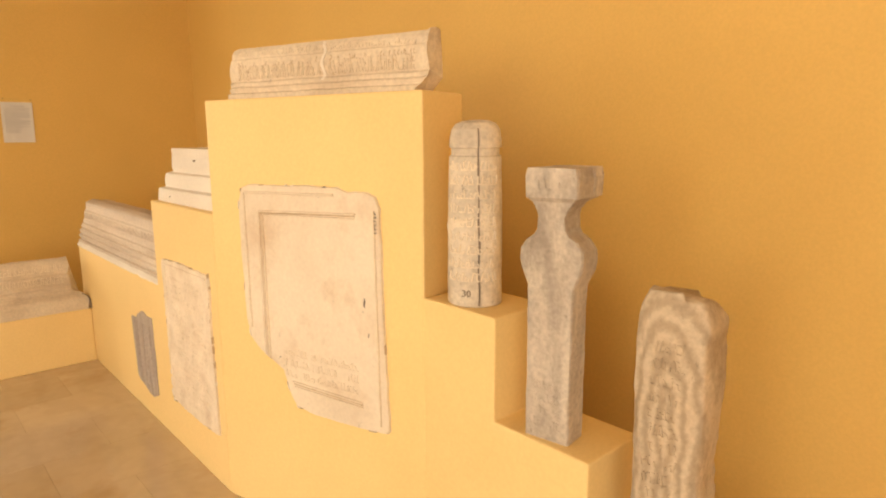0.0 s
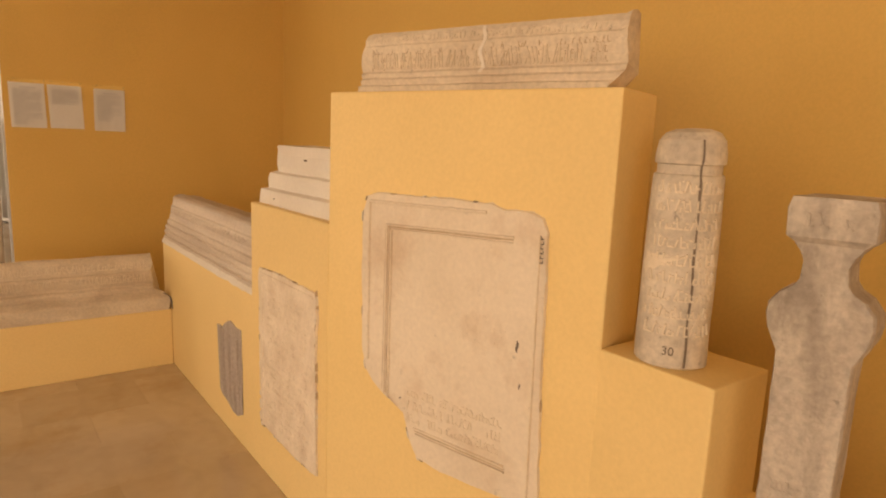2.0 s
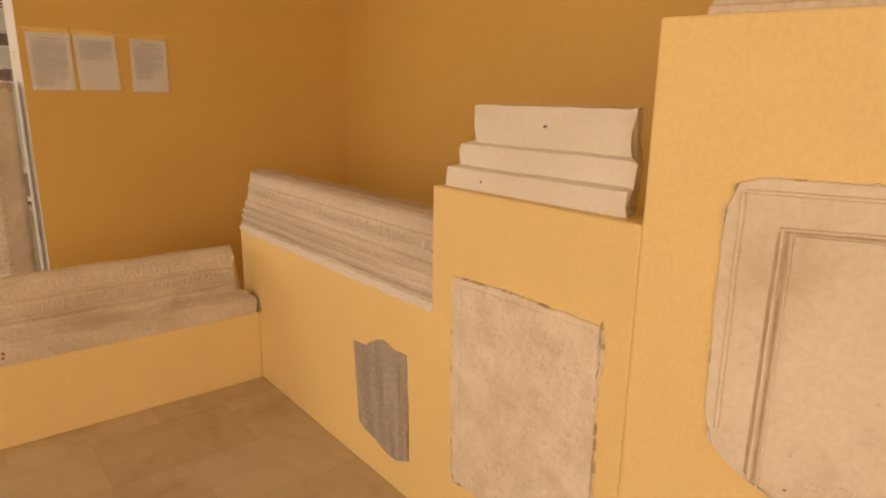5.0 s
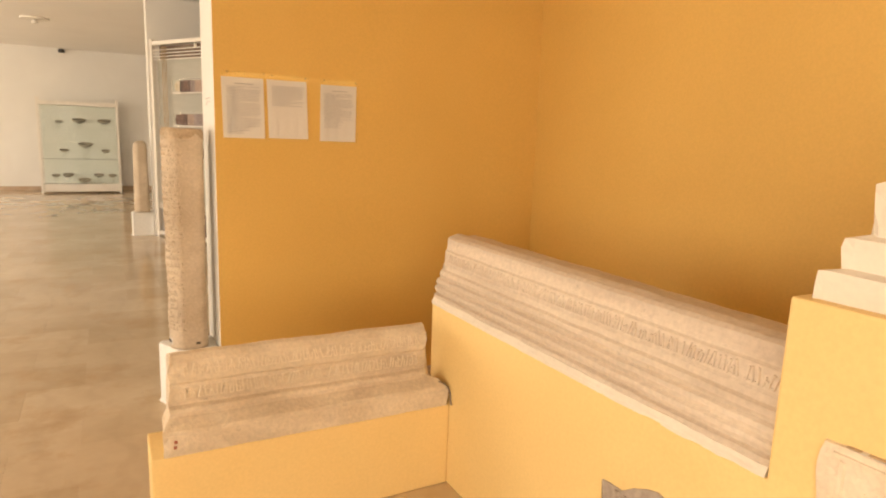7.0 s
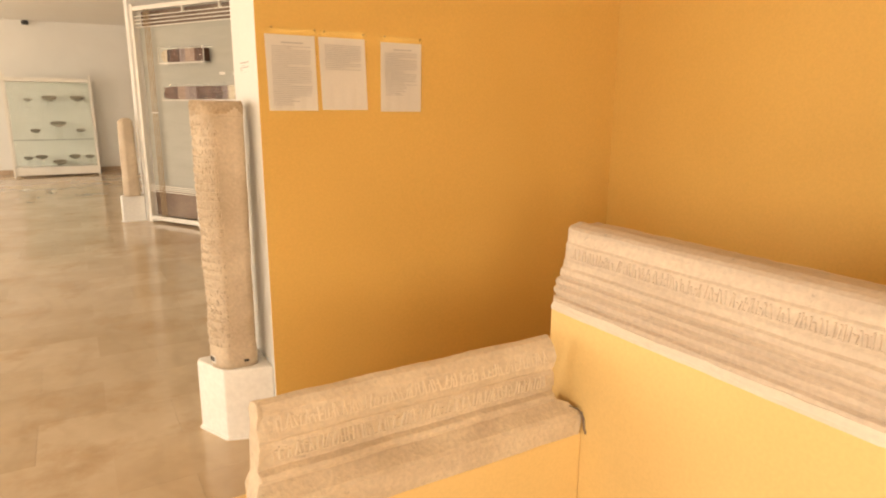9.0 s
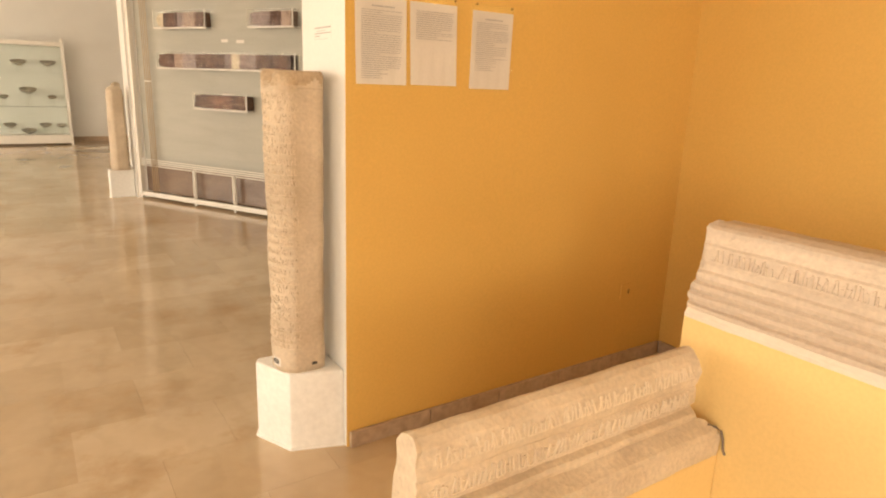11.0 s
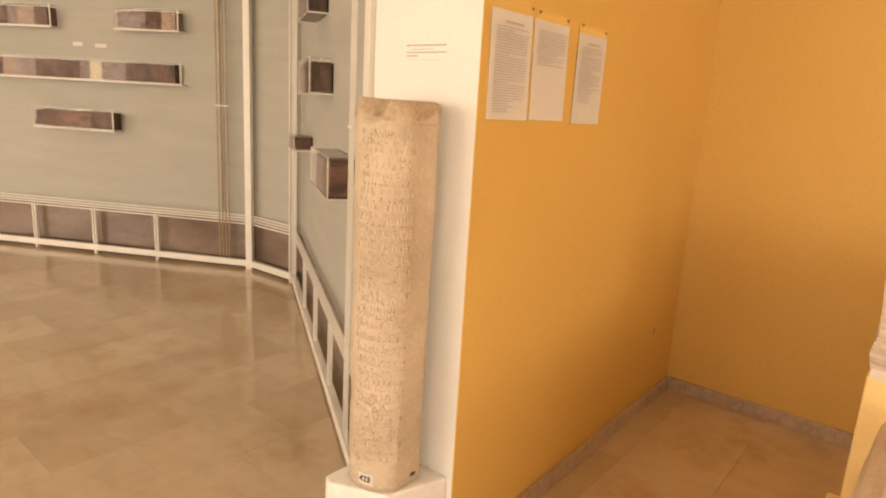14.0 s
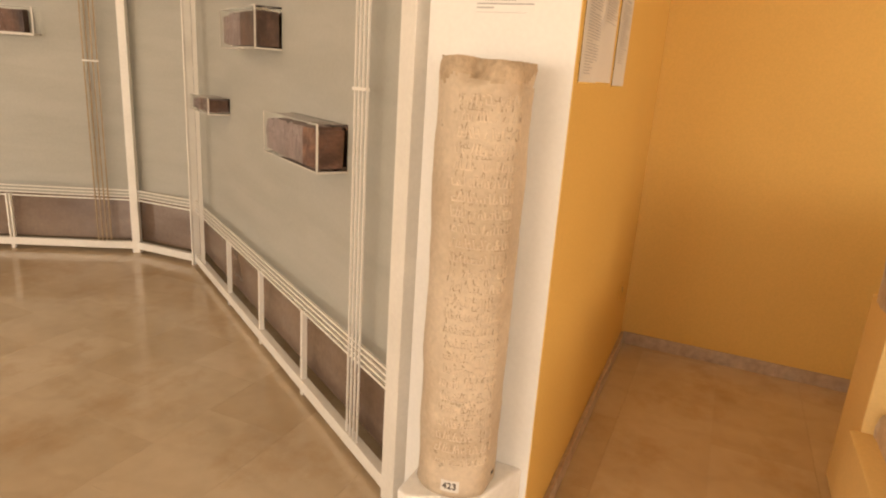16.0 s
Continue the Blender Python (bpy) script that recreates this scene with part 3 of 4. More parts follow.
# slabs set into the plinth faces
def slab(ob, outline, place, thick, material, seed, jag=0.006, name="slab"):
    """A flat stone with a ragged outline (s, z), set a little proud of its wall."""
    pts = []
    n = len(outline)
    for i in range(n):
        a, b = outline[i], outline[(i + 1) % n]
        k = max(1, int(math.hypot(b[0] - a[0], b[1] - a[1]) / 0.025))
        for j in range(k):
            s, z = a[0] + (b[0] - a[0]) * j / k, a[1] + (b[1] - a[1]) * j / k
            w = noise.noise_vector(Vector((s * 14, z * 14, seed))) * jag
            pts.append((s + w.x, z + w.y))
    bed = bmesh.new()
    pl = local(ob, place)
    ctr = (sum(p[0] for p in pts) / len(pts), sum(p[1] for p in pts) / len(pts))
    rim = []
    for s, z in pts:
        k = 1.012 + 0.012 * noise.noise(Vector((s * 30, z * 30, seed + 4)))
        rim.append((ctr[0] + (s - ctr[0]) * k, ctr[1] + (z - ctr[1]) * k))
    lo = [bed.verts.new(pl(s, 0.004, z)) for s, z in rim]
    hi = [bed.verts.new(pl(ctr[0] + (s - ctr[0]) * 0.98, -0.0045, ctr[1] + (z - ctr[1]) * 0.98)) for s, z in rim]
    for i in range(len(rim)):
        bed.faces.new((lo[i], lo[(i + 1) % len(rim)], hi[(i + 1) % len(rim)], hi[i]))
    part("plaster_edge", bed, MARBLE_WORN, ob, "rough pale plaster edge")
    bm = bmesh.new()
    cs, cz = sum(p[0] for p in pts) / len(pts), sum(p[1] for p in pts) / len(pts)
    inn = [(cs + (s - cs) * 0.995, cz + (z - cz) * 0.995) for s, z in pts]
    back = [bm.verts.new(pl(s, 0.01, z)) for s, z in pts]
    edge = [bm.verts.new(pl(s, -thick * 0.4, z)) for s, z in pts]
    front = [bm.verts.new(pl(s, -thick, z)) for s, z in inn]
    m = len(pts)
    for r0, r1 in ((back, edge), (edge, front)):
        for i in range(m):
            bm.faces.new((r0[i], r0[(i + 1) % m], r1[(i + 1) % m], r1[i]))
    bm.faces.new(front)
    bmesh.ops.triangulate(bm, faces=[f for f in bm.faces if len(f.verts) > 4])
    return part(name, bm, material, ob)


def edge_crumbs(ob, outline, place, proud, seed, count):
    """Small crumbs of plaster and dirt caught along the rim of a slab."""
    rng = random.Random(seed)
    pl = local(ob, place)
    for material, name in ((GROOVE_BROWN, "rim_dirt"), (MARBLE_WHITE, "plaster_crumbs")):
        bm = bmesh.new()
        for _ in range(count):
            i = rng.randrange(len(outline))
            a, b = outline[i], outline[(i + 1) % len(outline)]
            k = rng.random()
            s_, z_ = a[0] + (b[0] - a[0]) * k, a[1] + (b[1] - a[1]) * k
            u = Vector((b[0] - a[0], b[1] - a[1])).normalized()
            v = Vector((-u.y, u.x))
            half, wide = rng.uniform(0.006, 0.028), rng.uniform(0.0015, 0.0035)
            ring = []
            for j in range(8):
                e = 2 * math.pi * j / 8
                q = Vector((s_, z_)) + u * half * math.cos(e) * rng.uniform(0.7, 1.1) + v * wide * math.sin(e) * rng.uniform(0.6, 1.3)
                ring.append((q.x, q.y))
            lo = [bm.verts.new(pl(x, -proud * 0.3, z)) for x, z in ring]
            hi = [bm.verts.new(pl(s_ + (x - s_) * 0.7, -proud - 0.002, z_ + (z - z_) * 0.7)) for x, z in ring]
            bm.faces.new(hi)
            for j in range(8):
                bm.faces.new((lo[j], lo[(j + 1) % 8], hi[(j + 1) % 8], hi[j]))
        tagged(part(name, bm, material, ob, "brown dirt along the rim" if material is GROOVE_BROWN else "pale plaster crumbs along the rim"), kind="stuff")


def ridge(ob, place, s0, z0, s1, z1, w, d0, d1, material, name="moulding"):
    """A rounded raised fillet along a line on a face."""
    bm = bmesh.new()
    pl = local(ob, place)
    u = Vector((s1 - s0, z1 - z0)).normalized()
    v = Vector((-u.y, u.x))
    n = max(2, int(math.hypot(s1 - s0, z1 - z0) / 0.03))
    rows = []
    for i in range(n + 1):
        c = Vector((s0 + (s1 - s0) * i / n, z0 + (z1 - z0) * i / n))
        row = []
        for o, d in ((-w / 2, d0), (-w / 4, d1), (w / 4, d1), (w / 2, d0)):
            q = c + v * o
            p = pl(q.x, -d, q.y)
            row.append(bm.verts.new(p + wobble(p, 0.0015, 25)))
        rows.append(row)
    for a, b in zip(rows, rows[1:]):
        for k in range(3):
            bm.faces.new((a[k], a[k + 1], b[k + 1], b[k]))
    bm.faces.new(rows[0]), bm.faces.new(rows[-1])
    return part(name, bm, material, ob)


plate = stone_thing("inscribed_slab", "large pale limestone slab with moulded border and broken corner", "stone slab", (1.11, 1.9, 0.93), "slabs set in the plinth")
PLATE = [(.19, 1.352), (.23, 1.366), (.50, 1.372), (.67, 1.373), (.72, 1.355), (.80, 1.357), (.838, 1.345), (.858, 1.31), (.862, 1.05), (.872, .70), (.88, .52), (.868, .503), (.75, .498), (.62, .495), (.50, .50), (.44, .512),
         (.405, .56), (.37, .65), (.335, .682), (.285, .69), (.235, .725), (.20, .76), (.18, .83), (.178, 1.0), (.172, 1.15), (.172, 1.30)]
slab(plate, PLATE, on_a, 0.010, SLAB, 3.0)
edge_crumbs(plate, PLATE, on_a, 0.010, 17, 9)
for s0, z0, s1, z1, w in ((.288, .70, .286, 1.268, .010), (.306, .69, .304, 1.252, .007), (.28, 1.268, .755, 1.284, .008), (.31, 1.256, .75, 1.268, .005), (.42, .612, .765, .600, .009), (.43, .594, .768, .584, .006),
                          (.21, .80, .205, 1.335, .012), (.21, 1.338, .66, 1.345, .010), (.845, .53, .835, 1.30, .008)):
    ridge(plate, on_a, s0, z0, s1, z1, w, 0.010, 0.017, SLAB)
# brown strips along the grooves between the fillets
for s0, z0, s1, z1 in ((.297, .70, .295, 1.262), (.283, 1.262, .752, 1.277), (.425, .603, .766, .592), (.279, .71, .278, 1.26)):
    ridge(plate, on_a, s0, z0, s1, z1, .006, 0.010, 0.0112, GROOVE_BROWN, "dusty_groove")
pl = local(plate, lambda s, t, d: on_a(0.38 + s, -0.010 - d, 0.622 + t))
tagged(part("inscription", strokes(pl, 0.38, 0.13, 3, 0.003, 21, 0.0065, 0.85), SLAB, plate, "faint rows of carved lettering"), kind="stuff")
pl = local(plate, lambda s, t, d: on_a(0.55 + s, -0.010 - d, 0.95 + t))
tagged(part("inscription", strokes(pl, 0.20, 0.10, 3, 0.0012, 22, 0.005, 0.35), SLAB, plate), kind="stuff")
bm = bmesh.new()
pl = local(plate, on_a)
rng = random.Random(5)
for i in range(6):
    z = 1.225 + i * 0.013
    for s0, z0, s1, z1 in ((0.842, z, 0.851, z + 0.003), (0.842 if i % 2 else 0.849, z, 0.8445 if i % 2 else 0.8515, z + 0.009)):
        bm.faces.new([bm.verts.new(pl(s, -0.0195, zz)) for s, zz in ((s0, z0), (s1, z0), (s1, z1), (s0, z1))])
part("number_mark", bm, BLACK, plate, "handwritten black inventory mark")
for s, z, w, h in ((.785, .975, .009, .038), (.80, .86, .006, .02), (.36, .70, .008, .006), (.62, 1.372, .02, .006)):
    pl = local(plate, on_a)
    bm = bmesh.new()
    bm.faces.new([bm.verts.new(pl(s + w / 2 * math.cos(a) + 0.002 * math.sin(3 * a), -0.0115, z + h / 2 * math.sin(a))) for a in [k * math.pi / 5 for k in range(10)]])
    part("chip", bm, PIT, plate, "dark pit in the slab")

on_d = lambda s, d, z: (0.976 + (s - 2.411) / 0.779 * 0.004 - 0.004 + d, s, z)
d_slab = stone_thing("inscribed_slab", "rough pale slab covered with worn carved pattern", "stone slab", (0.98, 2.78, 0.6), "slabs set in the plinth")
RELIEF_RIM = [(3.075, .962), (2.80, .972), (2.495, .965), (2.485, .90), (2.50, .82), (2.485, .55), (2.488, .245), (2.70, .235), (3.05, .235), (3.065, .27), (3.07, .60)]
slab(d_slab, RELIEF_RIM, on_d, 0.014, RELIEF, 8.0, 0.016)
edge_crumbs(d_slab, RELIEF_RIM, on_d, 0.014, 27, 26)
ridge(d_slab, on_d, 3.03, .93, 3.03, .27, .016, .012, .019, RELIEF)
ridge(d_slab, on_d, 3.05, .94, 2.52, .945, .014, .012, .018, RELIEF)
pl = local(d_slab, lambda s, t, d: on_d(2.99 - s, -0.014 - d, 0.28 + t))
tagged(part("inscription", strokes(pl, 0.44, 0.62, 20, 0.0026, 31, 0.0080, 0.6), RELIEF, d_slab, "worn meander pattern in low relief"), kind="stuff")

on_e = lambda s, d, z: (0.98 + d, s, z)
e_slab = stone_thing("marble_fragment", "small mauve-grey marble fragment with upright flutes", "stone slab", (0.98, 3.5, 0.37), "slabs set in the plinth")
slab(e_slab, [(3.70, .535), (3.62, .545), (3.53, .60), (3.49, .607), (3.42, .592), (3.335, .60), (3.325, .40), (3.322, .17), (3.40, .13), (3.47, .135), (3.56, .16), (3.63, .17), (3.67, .185)], on_e, 0.012, SLATE, 12.0, 0.006)
for s in (3.635, 3.60, 3.50, 3.465, 3.385):
    ridge(e_slab, on_e, s, .19, s, .535, .022, .010, .018, SLATE, "flute")

# upright grave steles on the stairs
rings = [(0.108, 1.022), (0.116, 1.026), (0.117, 1.10), (0.114, 1.30), (0.108, 1.478), (0.106, 1.484), (0.099, 1.487), (0.099, 1.508), (0.108, 1.511), (0.108, 1.535), (0.102, 1.565), (0.085, 1.583), (0.055, 1.592), (0.02, 1.594)]
rings = [(r * 0.745, z) for r, z in rings]
fine = []
for (r0, z0), (r1, z1) in zip(rings, rings[1:]):
    k = max(1, int((z1 - z0) / 0.03))
    fine += [(r0 + (r1 - r0) * j / k, z0 + (z1 - z0) * j / k) for j in range(k)]
fine.append(rings[-1])
SX, SY = 1.352, 1.288
st1 = stone_thing("grave_stele", "round grey marble stele with domed cap and lettered bands", "grave stele", (SX, SY, 1.022), "steles on the stair")
bm = lathe(fine, SX, SY, 48, flat=1.0, amp=0.003, seed=2)
bm.transform(Matrix.Translation((-SX, -SY, -1.022)))
sb = part("shaft", bm, MARBLE_CREAM, st1)


def around(cx, cy, r, a0, z0):
    return lambda s, t, d: Vector((cx + (r + d) * math.cos(a0 + s / r), cy + (r + d) * math.sin(a0 + s / r), z0 + t))


f = around(SX, SY, 0.085, radians(160), 1.10)
pl = lambda s, t, d: f(s, t, d) - Vector((SX, SY, 1.022))
tagged(part("inscription", strokes(pl, 0.185, 0.38, 9, 0.0036, 41, 0.0062, 1.0, sb), MARBLE_WORN, st1, "rows of raised lettering"), kind="stuff")
bm = bmesh.new()
f = around(SX, SY, 0.085, radians(232), 1.03)
tree = surface_of(sb)
for i in range(34):
    q = []
    for s, t in ((0, i), (1, i), (1, i + 1), (0, i + 1)):
        wide = 0.0055 + 0.003 * noise.noise(Vector((t * 0.21, 3, 1)))
        o, w = [f(s * wide + 0.0012 * math.sin(t * 0.65) - t * 0.00012, t * 0.0158, d) - Vector((SX, SY, 1.022)) for d in (0.05, -0.05)]
        hit = tree.ray_cast(o, (w - o).normalized(), 0.12)[0] or (o + w) / 2
        q.append(bm.verts.new(hit + (o - w).normalized() * 0.0034))
    bm.faces.new(q)
part("crack", bm, PIT, st1, "dark crack down the shaft")
bm = bmesh.new()
f = around(SX, SY, 0.085, radians(150), 1.24)
rows = []
for i in range(15):
    row = []
    for t in (0.0, 0.5, 1.0):
        s_ = 0.105 * i / 14
        h = 0.05 * (1 - i / 14) ** 1.3 + 0.004
        o, w = [f(s_, 0.03 + 0.002 * i + (t - 0.5) * h + 0.006 * noise.noise(Vector((i * 0.7, t * 3, 5))), d) - Vector((SX, SY, 1.022)) for d in (0.05, -0.05)]
        hit = tree.ray_cast(o, (w - o).normalized(), 0.12)[0] or (o + w) / 2
        row.append(bm.verts.new(hit + (o - w).normalized() * (0.0042 if t == 0.5 else 0.0002)))
    rows.append(row)
for a, b in zip(rows, rows[1:]):
    for k in (0, 1):
        bm.faces.new((a[k], b[k], b[k + 1], a[k + 1]))
part("mortar_patch", bm, MARBLE_WORN, st1, "pale smooth mortar patch")
ang = radians(208)
m30 = Matrix.Translation((0.0895 * math.cos(ang), 0.0895 * math.sin(ang), 0.045)) @ Matrix.Rotation(ang + math.pi / 2, 4, "Z") @ Matrix.Rotation(math.pi / 2, 4, "X")
text("30", 0.030, 0.0006, PIT, st1, m30, "number")

st2 = stone_thing("grave_stele", "flat grey marble stele with waisted body and block head", "grave stele", (1.330, 0.942, 0.70), "steles on the stair")
st2.rotation_euler = (0, 0, radians(9))
HALF = [(0.70, .066), (1.10, .066), (1.145, .067), (1.16, .075), (1.19, .088), (1.218, .093), (1.245, .090), (1.27, .074), (1.285, .052), (1.30, .042), (1.335, .039), (1.352, .045), (1.372, .060), (1.385, .075), (1.44, .077), (1.462, .070)]
outl = [(-h, z) for z, h in HALF] + [(h, z) for z, h in HALF[::-1]]
dense = []
for i, a in enumerate(outl):
    b = outl[(i + 1) % len(outl)]
    k = max(1, int(math.hypot(b[0] - a[0], b[1] - a[1]) / 0.04))
    dense += [(a[0] + (b[0] - a[0]) * j / k, a[1] + (b[1] - a[1]) * j / k) for j in range(k)]
bm = bmesh.new()
loops = []
for d, e, sc in ((-0.048, -0.056, 0.955), (-0.041, -0.048, 1.0), (-0.015, -0.012, 1.0), (0.012, 0.028, 1.0), (0.030, 0.034, 1.0), (0.032, 0.040, 0.93), (0.034, 0.046, 1.0), (0.037, 0.096, 1.0), (0.042, 0.104, 0.95)):
    lp = []
    for h, z in dense:
        p = Vector((e if z > 1.372 else d, h * (1.04 * sc if z > 1.372 or sc > 0.94 else 1.02), z - 0.70))
        if z > 0.71:
            p += wobble(p, 0.003, 14, 3) + wobble(p, 0.0015, 40, 6)
        lp.append(bm.verts.new(p))
    loops.append(lp)
for a, b in zip(loops, loops[1:]):
    for i in range(len(a)):
        bm.faces.new((a[i], a[(i + 1) % len(a)], b[(i + 1) % len(a)], b[i]))
top_l = max(i for i, (h, z) in enumerate(dense) if h <= -0.07 and z >= 1.46)
top_r = min(i for i, (h, z) in enumerate(dense) if h >= 0.07 and z >= 1.46)
for lp in (loops[0], loops[-1]):
    for i in range(top_l):
        bm.faces.new((lp[i], lp[i + 1], lp[top_r + top_l - i - 1], lp[top_r + top_l - i]))
    bm.faces.new(lp[top_l:top_r + 1])
    bm.faces.new(lp[top_r + top_l:] + lp[:1])
xb = part("slab", bm, MARBLE_UP, st2)
pl = lambda s, t, d: Vector((-0.046 - d, 0.055 - s, 0.03 + t))
tagged(part("inscription", strokes(pl, 0.11, 0.15, 4, 0.002, 51, 0.005, 0.7, xb), MARBLE_UP, st2, "worn lettering near the foot"), kind="stuff")
pl = lambda s, t, d: Vector((-0.046 - d, 0.05 - s, 0.70 + t))
tagged(part("inscription", strokes(pl, 0.10, 0.04, 1, 0.002, 52, 0.006, 0.8, xb), MARBLE_UP, st2, "shallow carving on the head"), kind="stuff")

st3 = stone_thing("grave_stele", "brown banded stone stele with a chipped rounded top", "grave stele", (1.345, 0.595, 0.38), "steles on the stair")
st3.rotation_euler = (0, 0, radians(12))
bm = bmesh.new()
PLAN = [(-0.07, 0.06), (-0.07, -0.06), (-0.055, -0.092), (-0.02, -0.10), (0.055, -0.10), (0.065, -0.08), (0.065, 0.08), (0.055, 0.10), (-0.02, 0.10), (-0.055, 0.09)]
PLAN = [(x * 0.85 if x < 0 else x * 2.1, y * 0.88) for x, y in PLAN]
pl2 = []
for i, a in enumerate(PLAN):
    b = PLAN[(i + 1) % len(PLAN)]
    k = max(1, int(math.hypot(b[0] - a[0], b[1] - a[1]) / 0.009))
    pl2 += [(a[0] + (b[0] - a[0]) * j / k, a[1] + (b[1] - a[1]) * j / k) for j in range(k)]
loops = []
zs = [0.02 + 0.015 * i for i in range(49)] + [0.756, 0.771, 0.784, 0.796, 0.804, 0.808]
for z in [0.0] + zs:
    k = 1.0 if z < 0.74 else 1 - ((z - 0.74) / 0.073) ** 1.6 * 0.30
    sh = 0.93 + 0.07 * min(1, z / 0.6)
    lp = []
    for x, y in pl2:
        p = Vector((x * k, y * k * sh, z))
        if z > 0:
            p += (wobble(p, 0.007, 9, 8) + wobble(p, 0.003, 34, 2)) * (1 - 0.75 * ease(z, 0.70, 0.78))
            if x < -0.03:
                p.x += 0.009 * (1 - ease(z, 0.72, 0.78)) * math.sin(y * 210 + 5 * noise.noise(Vector((y * 9, z * 7, 2)))) * (0.4 + noise.noise(Vector((y * 12, z * 10, 7))))
            if z > 0.66 and y < -0.03:
                p.z -= 0.02 * ease(z, 0.66, 0.83)
            if z > 0.66 and x > 0.02:
                p.z -= 0.022 * ease(z, 0.66, 0.83)
        lp.append(bm.verts.new(p))
    loops.append(lp)
for a, b in zip(loops, loops[1:]):
    for i in range(len(a)):
        bm.faces.new((a[i], a[(i + 1) % len(a)], b[(i + 1) % len(a)], b[i]))
bm.faces.new(loops[0][::-1])
ring = loops[-1]
crown = bm.verts.new(sum((v.co for v in ring), Vector()) / len(ring) + Vector((0, 0, 0.006)))
for i in range(len(ring)):
    bm.faces.new((ring[i], ring[(i + 1) % len(ring)], crown))
tb = part("shaft", bm, BROWNST, st3, smooth=True)
pl = lambda s, t, d: Vector((-0.06 - d, 0.055 - s, 0.20 + t))
tagged(part("inscription", strokes(pl, 0.10, 0.50, 12, 0.003, 61, 0.0055, 0.75, tb), BROWNST, st3, "deeply worn raised lettering"), kind="stuff")

# thin dark tube along the curve where stone and plinth meet
cable = thing("cable", "short thin dark curve at the end of the low plinth", "cable", at=(0.97, 4.68, 0.38))
part("wire", tube([(-0.035, 0.03, 0.105), (-0.02, 0.012, 0.10), (-0.004, 0.0, 0.085), (0.004, -0.006, 0.055), (0.006, -0.010, 0.02), (0.007, -0.018, 0.004)], 0.004), PIT, cable)

# notices pinned to the partition
def notice(x0, x1, z0, z1, lines, seed, pins, lean, title):
    ob = thing("notice", "white printed paper notice pinned to the ochre wall", "notice", "notices on the wall", ((x0 + x1) / 2, face_y((x0 + x1) / 2), (z0 + z1) / 2))
    ob.rotation_euler = (0, 0, SKEW)
    w, h = (x1 - x0) / 2, (z1 - z0) / 2
    bm = bmesh.new()
    n = 8
    cols = []
    for i in range(n + 1):
        x = -w + 2 * w * i / n
        cols.append([bm.verts.new((x + lean * z / h, -0.0025 - 0.004 * (i / n) ** 4 - 0.003 * (1 if z < 0 else 0) * (i % 2) * 0.4, z)) for z in (-h, 0, h)])
    for a, b in zip(cols, cols[1:]):
        for k in range(2):
            bm.faces.new((a[k], b[k], b[k + 1], a[k + 1]))
    sheet = part("sheet", bm, PAPER, ob)
    sheet.modifiers.new("thickness", "SOLIDIFY").thickness = 0.0008
    rng = random.Random(seed)
    bm = bmesh.new()
    z = h * 0.78
    if title:
        bm.faces.new([bm.verts.new(p) for p in ((-w * 0.4, -0.0075, z), (w * 0.5, -0.0075, z), (w * 0.5, -0.0075, z + 0.005), (-w * 0.4, -0.0075, z + 0.005))])
        z -= 0.014
    for i in range(lines):
        short = rng.random() < 0.1 or (title and i > lines - 7)
        e = w * (rng.uniform(-0.2, 0.3) if short else rng.uniform(0.74, 0.82))
        x = -w * 0.8
        while x < e:
            k = min(rng.uniform(0.006, 0.022), e - x)
            bm.faces.new([bm.verts.new(p) for p in ((x, -0.0075, z), (x + k, -0.0075, z), (x + k, -0.0075, z + 0.0028), (x, -0.0075, z + 0.0028))])
            x += k + 0.0022
        z -= 0.0078
        if z < -h * 0.86:
            break
    tagged(part("print", bm, INK, sheet, "small grey lines of print"), kind="stuff")
    for px, pz in pins:
        bm = bmesh.new()
        bmesh.ops.create_uvsphere(bm, u_segments=10, v_segments=6, radius=0.005, matrix=Matrix.Translation((px - ob.location.x, -0.003, pz - ob.location.z)))
        part("drawing_pin", bm, BRASS, ob, "brass drawing pin", True)
    bm = bmesh.new()
    box(bm, -w - 0.002, -0.0016, -h - 0.004, w + 0.006, -0.0004, h + 0.028)
    part("sleeve", bm, ACRYL, ob, "clear plastic sleeve").visible_shadow = False
    return ob


notice(0.227, 0.442, 1.517, 1.829, 34, 1, ((0.255, 1.856), (0.441, 1.853)), -0.003, True)
notice(0.462, 0.678, 1.520, 1.829, 14, 2, ((0.486, 1.851), (0.668, 1.848)), -0.005, False)
notice(0.753, 0.963, 1.513, 1.823, 25, 3, ((0.776, 1.848), (0.960, 1.843)), 0.002, True)

# small label on the white wall end
lab = thing("wall_label", "small printed label on the white wall end", "label", at=(0.188, 6.08, 1.70))
card = part("card", bx(-0.0015, -0.085, -0.024, 0, 0.085, 0.03), WHITE, lab)
bm = bmesh.new()
for i, (a, b, h) in enumerate(((-0.08, 0.08, .005), (-0.03, 0.06, .002), (-0.08, 0.08, .004), (0.03, 0.08, .004), (-0.06, 0.08, .001))):
    z = 0.02 - i * 0.010
    bm.faces.new([bm.verts.new(p) for p in ((-0.0022, a, z), (-0.0022, b, z), (-0.0022, b, z + h), (-0.0022, a, z + h))])
tagged(part("print", bm, INK, card, "grey print"), kind="stuff")

# sealed socket on the ochre wall
sock = thing("wall_socket", "ochre painted wall socket plate", "socket", at=(1.90, face_y(1.90), 0.44))
sock.rotation_euler = (0, 0, SKEW)
part("plate", bx(-0.04, -0.006, -0.045, 0.04, 0, 0.045, 0.003), YELLOW, sock)
